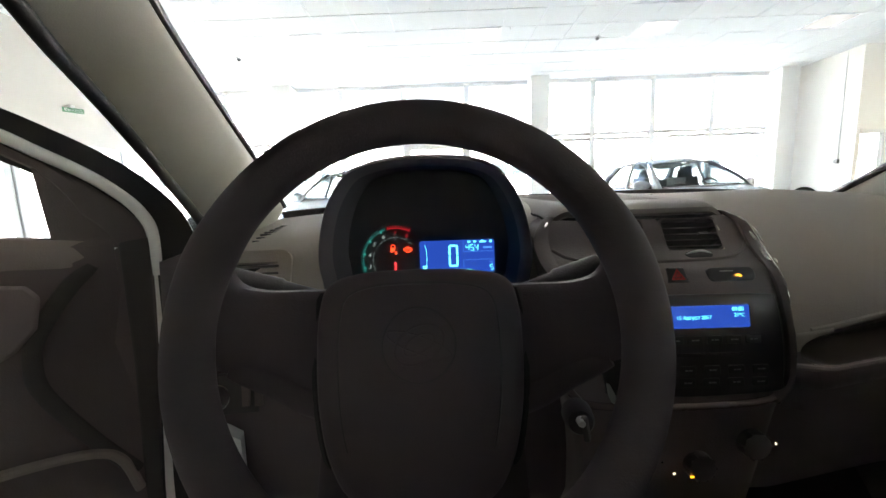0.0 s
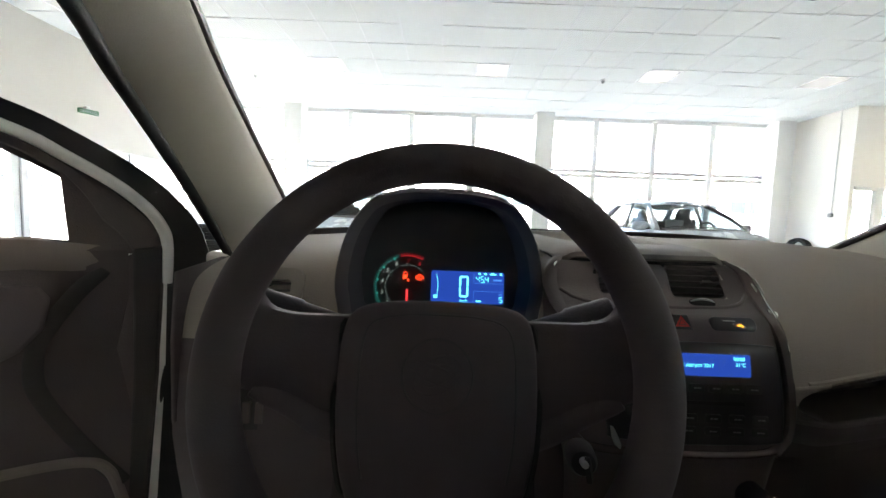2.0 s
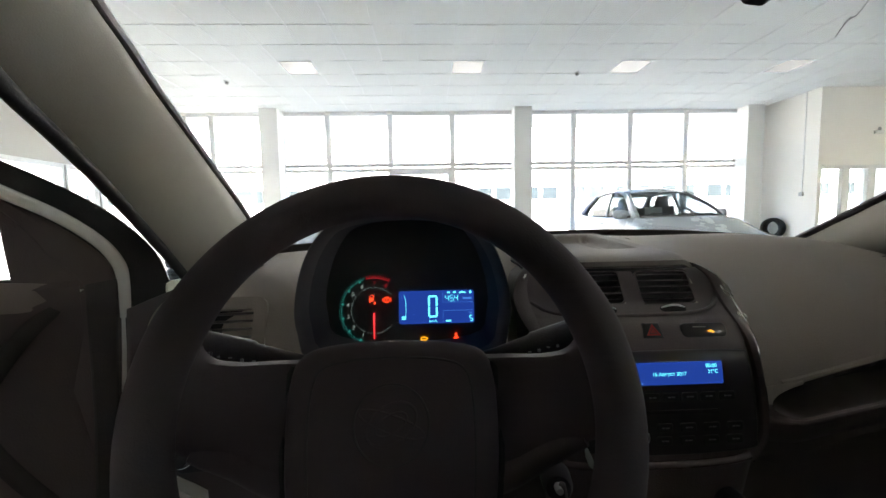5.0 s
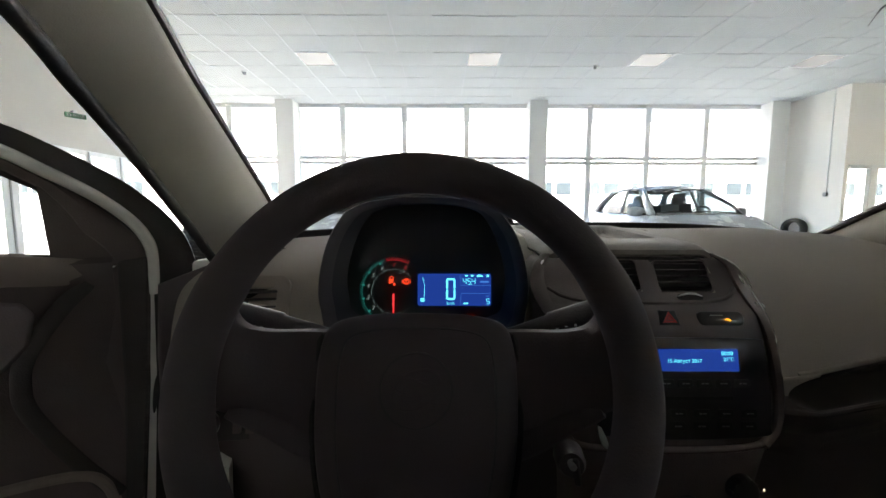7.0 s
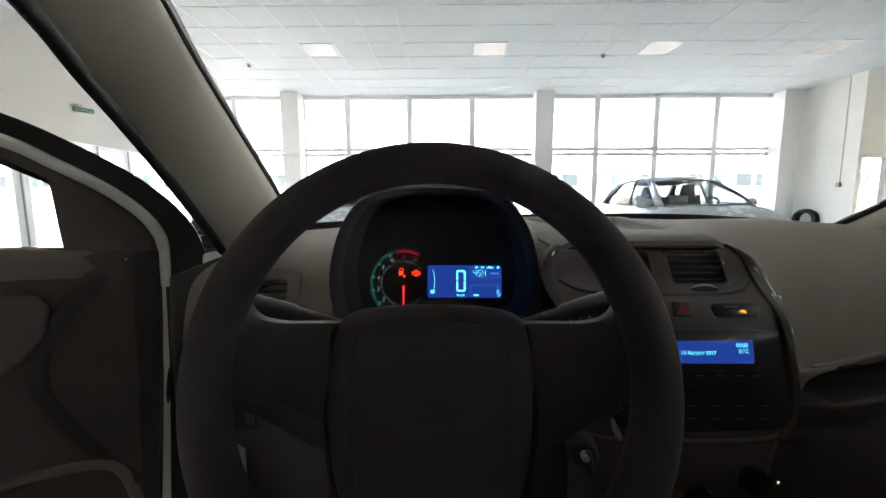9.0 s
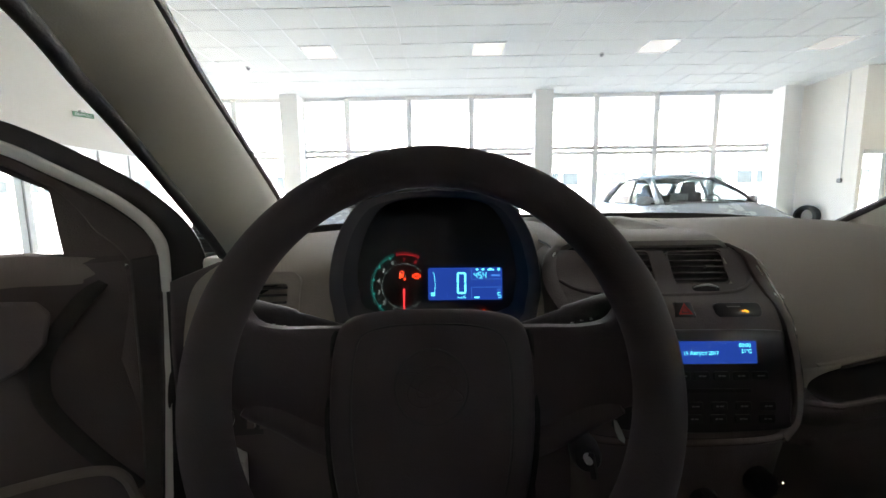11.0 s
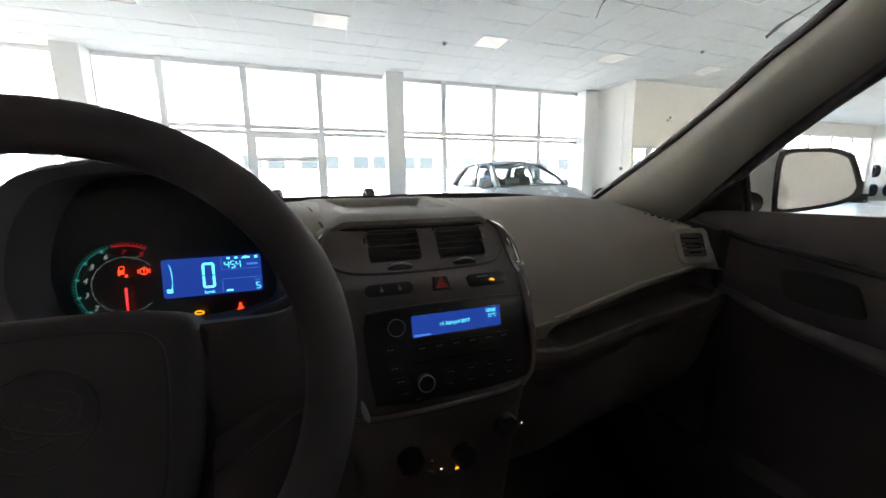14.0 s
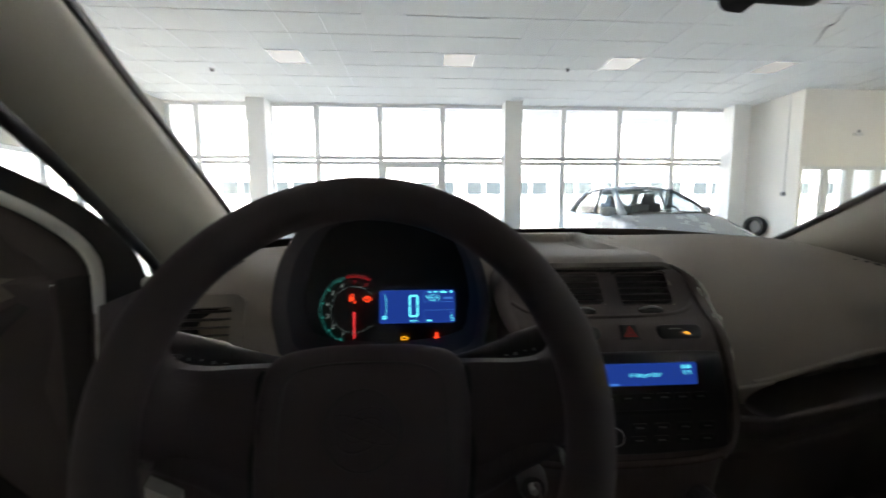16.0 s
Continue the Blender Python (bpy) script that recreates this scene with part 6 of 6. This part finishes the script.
for s in (1, -1):
    xs = lambda x: x if s > 0 else 2 * CX - x
    cpart("centre_pillar", tube([(xs(0.985), -0.52, 0.3), (xs(0.975), -0.52, 0.9), (xs(0.88), -0.54, 1.25)], 0.05, 10), M_FABRIC, own)
    cpart("rear_door", grid([[(xs(x), y, z) for y in (-0.55, -0.9, -1.3, -1.7)] for x, z in ((0.985, 0.3), (0.97, 0.7), (0.985, 0.93))]), M_DOOR, own, thick=0.03)
    # pane added with a tint that limits light into the cabin
    cpart("rear_side_window", grid([[(xs(0.985), -0.56, 0.93), (xs(0.985), -1.7, 0.93)], [(xs(0.88), -0.56, 1.24), (xs(0.84), -1.5, 1.25)]]), M_DIMGLASS, own, "rear side window, tint set to limit light from behind")
    cpart("rear_pillar", tube([(xs(0.97), -1.75, 0.9), (xs(0.90), -1.65, 1.1), (xs(0.82), -1.5, 1.27)], 0.07, 10), M_FABRIC, own)
    cpart("rocker", box(min(xs(0.99), xs(1.07)), max(xs(0.99), xs(1.07)), -1.2, 0.80, 0.16, 0.32), M_WHITE, own, bevel=0.02)

# passenger door mirror
MC = Vector((1.159, 0.462, 0.998))
mo = curve([(-0.074, 0.060, 0), (-0.050, 0.067, 0), (0.020, 0.066, 0), (0.052, 0.056, 0), (0.065, 0.043, 0), (0.082, -0.004, 0), (0.0835, -0.020, 0), (0.075, -0.035, 0), (0.045, -0.050, 0), (-0.020, -0.063, 0), (-0.068, -0.066, 0), (-0.077, -0.050, 0), (-0.078, 0.030, 0), (-0.074, 0.060, 0)], 66)[:-1]
mo = [(p.x + (0.008 if p.x < -0.045 else 0.0), p.y) for p in mo]
MM = pose(MC.x, MC.y, MC.z, 90, 0, -32.5)
dm = cpart("door_mirror", grid([[(x * k + ox, y * k, z) for x, y in mo] for k, z, ox in ((1.0, 0.0, 0), (1.05, -0.010, -0.006), (1.05, -0.032, -0.040), (0.95, -0.062, -0.058), (0.65, -0.088, -0.058), (0.2, -0.095, -0.055))], ring=True, caps=True), M_WHITE, own, "white door mirror with a black rim", m=MM)
cpart("rim", frame_ring([(x * 1.03, y * 1.03) for x, y in mo], [(x * 0.92, y * 0.90) for x, y in mo], 0.014), M_BLACK, dm, "black mirror rim", m=MM @ pose(0, 0, 0.004))
cpart("mirror_glass", plate([(x * 0.93, y * 0.91) for x, y in mo], 0.002), M_MIRROR, dm, "mirror glass", m=MM @ pose(0, 0, 0.0015))
cpart("foot", tube([(0.99, 0.545, 0.950), (1.03, 0.545, 0.952), (1.07, 0.540, 0.952), (1.10, 0.530, 0.952)], [0.030, 0.030, 0.028, 0.022], 12, flat=0.7), M_BLACK, dm)

# ---- driver's door, standing ajar ----
DA = radians(50)
HINGE = Vector((-0.45, 0.68, 0))
D_S, D_N = Vector((-math.sin(DA), -math.cos(DA), 0)), Vector((math.cos(DA), -math.sin(DA), 0))


def dpt(s, z, n=0.0):
    return HINGE + D_S * s + D_N * n + Vector((0, 0, z))


def dplate(name, pts, mat, n0, n1, parent=None, label="", **k):
    """A panel of the door from its outline in s, z between two depths."""
    return cpart(name, grid([[dpt(s, z, n0) for s, z in pts], [dpt(s, z, n1) for s, z in pts]], ring=True, caps=True), mat, parent, label, **k)


dd = cpart("drivers_door", grid([[dpt(s, z, n) for s in [0.134 + 0.094 * i for i in range(9)]] for z, n in ((0.30, 0.0), (0.44, 0.012), (0.60, 0.010), (0.75, 0.0), (0.86, 0.004), (0.895, 0.014), (0.921, 0.014), (0.934, 0.0), (0.934, -0.03))]), M_DOOR, own, "brown-grey driver's door trim")
# door trim in a lighter colour, for the window light along the top
cpart("upper_rail", grid([[dpt(s, z - 0.016 * (1 - min(1.0, (s - 0.134) * 9)), n * min(1.0, 0.30 + (s - 0.134) * 7)) for s in [0.134, 0.155, 0.18, 0.21, 0.25, 0.32, 0.40, 0.50, 0.62, 0.76, 0.89]] for z, n in ((0.889, 0.008), (0.897, 0.018), (0.914, 0.025), (0.929, 0.022), (0.939, 0.012), (0.941, -0.02))]), M_DOORLIGHT, dd, "upper door trim, lightened for the light on it")
# darkened bar laid on the trim for the shade in its moulded channel
groove = curve([dpt(0.165, 0.890, 0.008), dpt(0.200, 0.850, 0.007), dpt(0.240, 0.785, 0.005), dpt(0.250, 0.740, 0.004), (dpt(0.243, 0.690, 0.006)), dpt(0.196, 0.595, 0.012), dpt(0.148, 0.515, 0.014)], 30)
cpart("groove", tube(groove, 0.012, 10, flat=0.5), M_DOORDK, dd, "dark bar for the shaded moulded channel of the trim")
dplate("pull_recess", [(0.40, 0.872), (0.28, 0.874), (0.240, 0.868), (0.227, 0.848), (0.236, 0.80), (0.262, 0.768), (0.285, 0.755), (0.40, 0.75)], M_DASHSHADE, 0.006, 0.016, dd, bevel=0.006)
cpart("pocket", tube(curve([dpt(0.42, 0.588, 0.018), dpt(0.29, 0.588, 0.020), dpt(0.20, 0.575, 0.020), dpt(0.165, 0.545, 0.018), dpt(0.148, 0.48, 0.014)], 24), 0.008, 8), M_DOORLIGHT, dd)
# painted inner edge of the door frame and its seal
EDGE = curve([(0.66, 1.182, 0), (0.45, 1.160, 0), (0.272, 1.104, 0), (0.204, 1.067, 0), (0.137, 1.021, 0), (0.091, 0.967, 0), (0.080, 0.90, 0), (0.091, 0.70, 0), (0.114, 0.46, 0), (0.12, 0.30, 0)], 60)


def slim(z):
    """The lining narrows along the top of the frame."""
    return 1 - 0.60 * max(0.0, min(1.0, (z - 1.01) / 0.05))


HIGH = [p for p in EDGE if p.y > 0.84]
cpart("painted_edge", tube([dpt(p.x, p.y, 0.008 - 0.006 * max(0.0, min(1.0, (0.90 - p.y) / 0.06))) for p in HIGH], [0.0062 + 0.0033 * max(0.0, min(1.0, (p.y - 0.80) / 0.15)) for p in HIGH], 10), M_WHITE, dd, "white painted door frame edge")
flange = dplate("edge_flange", [(0.081, 0.875), (0.090, 0.875), (0.095, 0.70), (0.114, 0.46), (0.122, 0.30), (0.106, 0.30), (0.101, 0.46), (0.086, 0.70)], M_WHITE, 0.001, 0.003, dd, "white painted flange in shade")
dplate("check_strap_hole", [(0.0895 + 0.0040 * math.cos(a) + 0.004 * math.sin(a) * -1, 0.673 + 0.035 * math.sin(a)) for a in [6.2832 * k / 16 for k in range(16)]], M_RUBBER, 0.002, 0.0042, flange)
dplate("shut_strip", [(0.086, 0.928), (0.128, 0.922), (0.131, 0.70), (0.143, 0.46), (0.150, 0.30), (0.126, 0.30), (0.118, 0.46), (0.099, 0.70), (0.090, 0.875)], M_DOORDK, -0.002, 0.0125, dd, "near-black strip between trim and frame", bevel=0.004)
cpart("frame_lining", grid([[dpt(p.x + 0.006, p.y - 0.004, 0.0) for p in EDGE], [dpt(p.x + 0.022 * slim(p.y), p.y - 0.022 * slim(p.y) * (1 if p.y > 0.95 else 0.2), 0.008) for p in EDGE], [dpt(p.x + 0.040 * slim(p.y), p.y - 0.036 * slim(p.y) * (1 if p.y > 0.95 else 0.1), 0.004) for p in EDGE], [dpt(p.x + 0.044 * slim(p.y) + 0.055 * max(0.0, min(1.0, (0.93 - p.y) / 0.04)), p.y - 0.040 * slim(p.y) * max(0.0, min(1.0, (p.y - 0.90) / 0.06)), -0.003 - 0.009 * max(0.0, min(1.0, (0.93 - p.y) / 0.04))) for p in EDGE]]), M_DOOR, dd, "brown-grey door frame lining", thick=0.006)
SEAL = curve([(0.66, 1.213, 0), (0.45, 1.193, 0), (0.271, 1.142, 0), (0.19, 1.105, 0), (0.100, 1.046, 0), (0.036, 0.972, 0), (0.010, 0.89, 0)], 40)
cpart("outer_seal", grid([[dpt(p.x, p.y, -0.012) for p in SEAL], [dpt(p.x + 0.002, p.y, 0.004) for p in SEAL], [dpt(p.x + 0.040, p.y - 0.030, 0.006) for p in SEAL], [dpt(p.x + 0.070, p.y - 0.04, -0.006) for p in SEAL], [dpt(p.x + 0.03, p.y - 0.02, -0.02) for p in SEAL]], ring=False), M_RUBBER, dd, "black door weather strip", thick=0.004)
dplate("hinge_edge", [(0.028, 0.885), (0.085, 0.90), (0.10, 0.70), (0.12, 0.45), (0.12, 0.30), (0.06, 0.30), (0.045, 0.6)], M_RUBBER, -0.03, -0.006, dd)
dplate("sail_panel", [(0.140, 0.915), (0.205, 0.925), (0.209, 0.976), (0.214, 1.050), (0.272, 1.093), (0.272, 1.100), (0.204, 1.051), (0.14, 1.008), (0.10, 0.952), (0.095, 0.91)], M_DOOR, -0.012, 0.004, dd, "brown-grey mirror triangle")
dplate("outer_skin", [(0.05, 0.30), (0.05, 0.93), (0.95, 0.95), (0.95, 0.30)], M_WHITE, -0.10, -0.06, dd, "white painted door skin")
g = dplate("side_window", [(0.21, 0.93), (0.216, 1.055), (0.29, 1.115), (0.45, 1.170), (0.66, 1.189), (0.90, 1.17), (0.92, 0.945)], M_SHIELD, -0.012, -0.009, dd)
g.visible_shadow = False
cpart("window_seal", tube([dpt(0.205, 0.932, 0.0), dpt(0.55, 0.939, 0.0), dpt(0.9, 0.941, 0.0)], 0.005, 8), M_RUBBER, dd)
# body side at the hinge
cpart("hinge_pillar", box(-0.44, -0.400, 0.62, 0.80, 0.25, 0.92), M_WHITE, own, bevel=0.01)
cpart("dash_end", grid([[(-0.402, y, z) for y, z in ((0.50, 0.90), (0.49, 0.80), (0.49, 0.68), (0.52, 0.5))], [(-0.405, y, z) for y, z in ((0.70, 0.92), (0.72, 0.8), (0.72, 0.68), (0.72, 0.5))]]), M_SHADEPL, own, thick=0.008)
cpart("kick_panel", box(-0.398, -0.385, 0.40, 0.70, 0.25, 0.50), M_SHADEPL, own)
# outline of the sill patch, set to fit the camera's view
SILL = [(-0.330, 0.672), (-0.288, 0.650), (-0.291, 0.52), (-0.330, 0.50)]
cpart("sill_patch", grid([[(x, 0.452, z) for x, z in SILL], [(x - 0.008, 0.475, z) for x, z in SILL]], ring=True, caps=True), M_KICK, own, "white patch for the sill, placed to fit the camera's view")
for x in (-0.10, 0.03, 0.12):
    pe = cpart("pedal", plate(rounded(0.05, 0.06, 0.008), 0.01, 0.003), M_RUBBER, own, m=facing((x, 0.62, 0.40), 35))
    cpart("pedal_arm", tube([(x, 0.64, 0.40), (x, 0.70, 0.52), (x, 0.70, 0.62)], 0.007, 8), M_BLACK, pe)
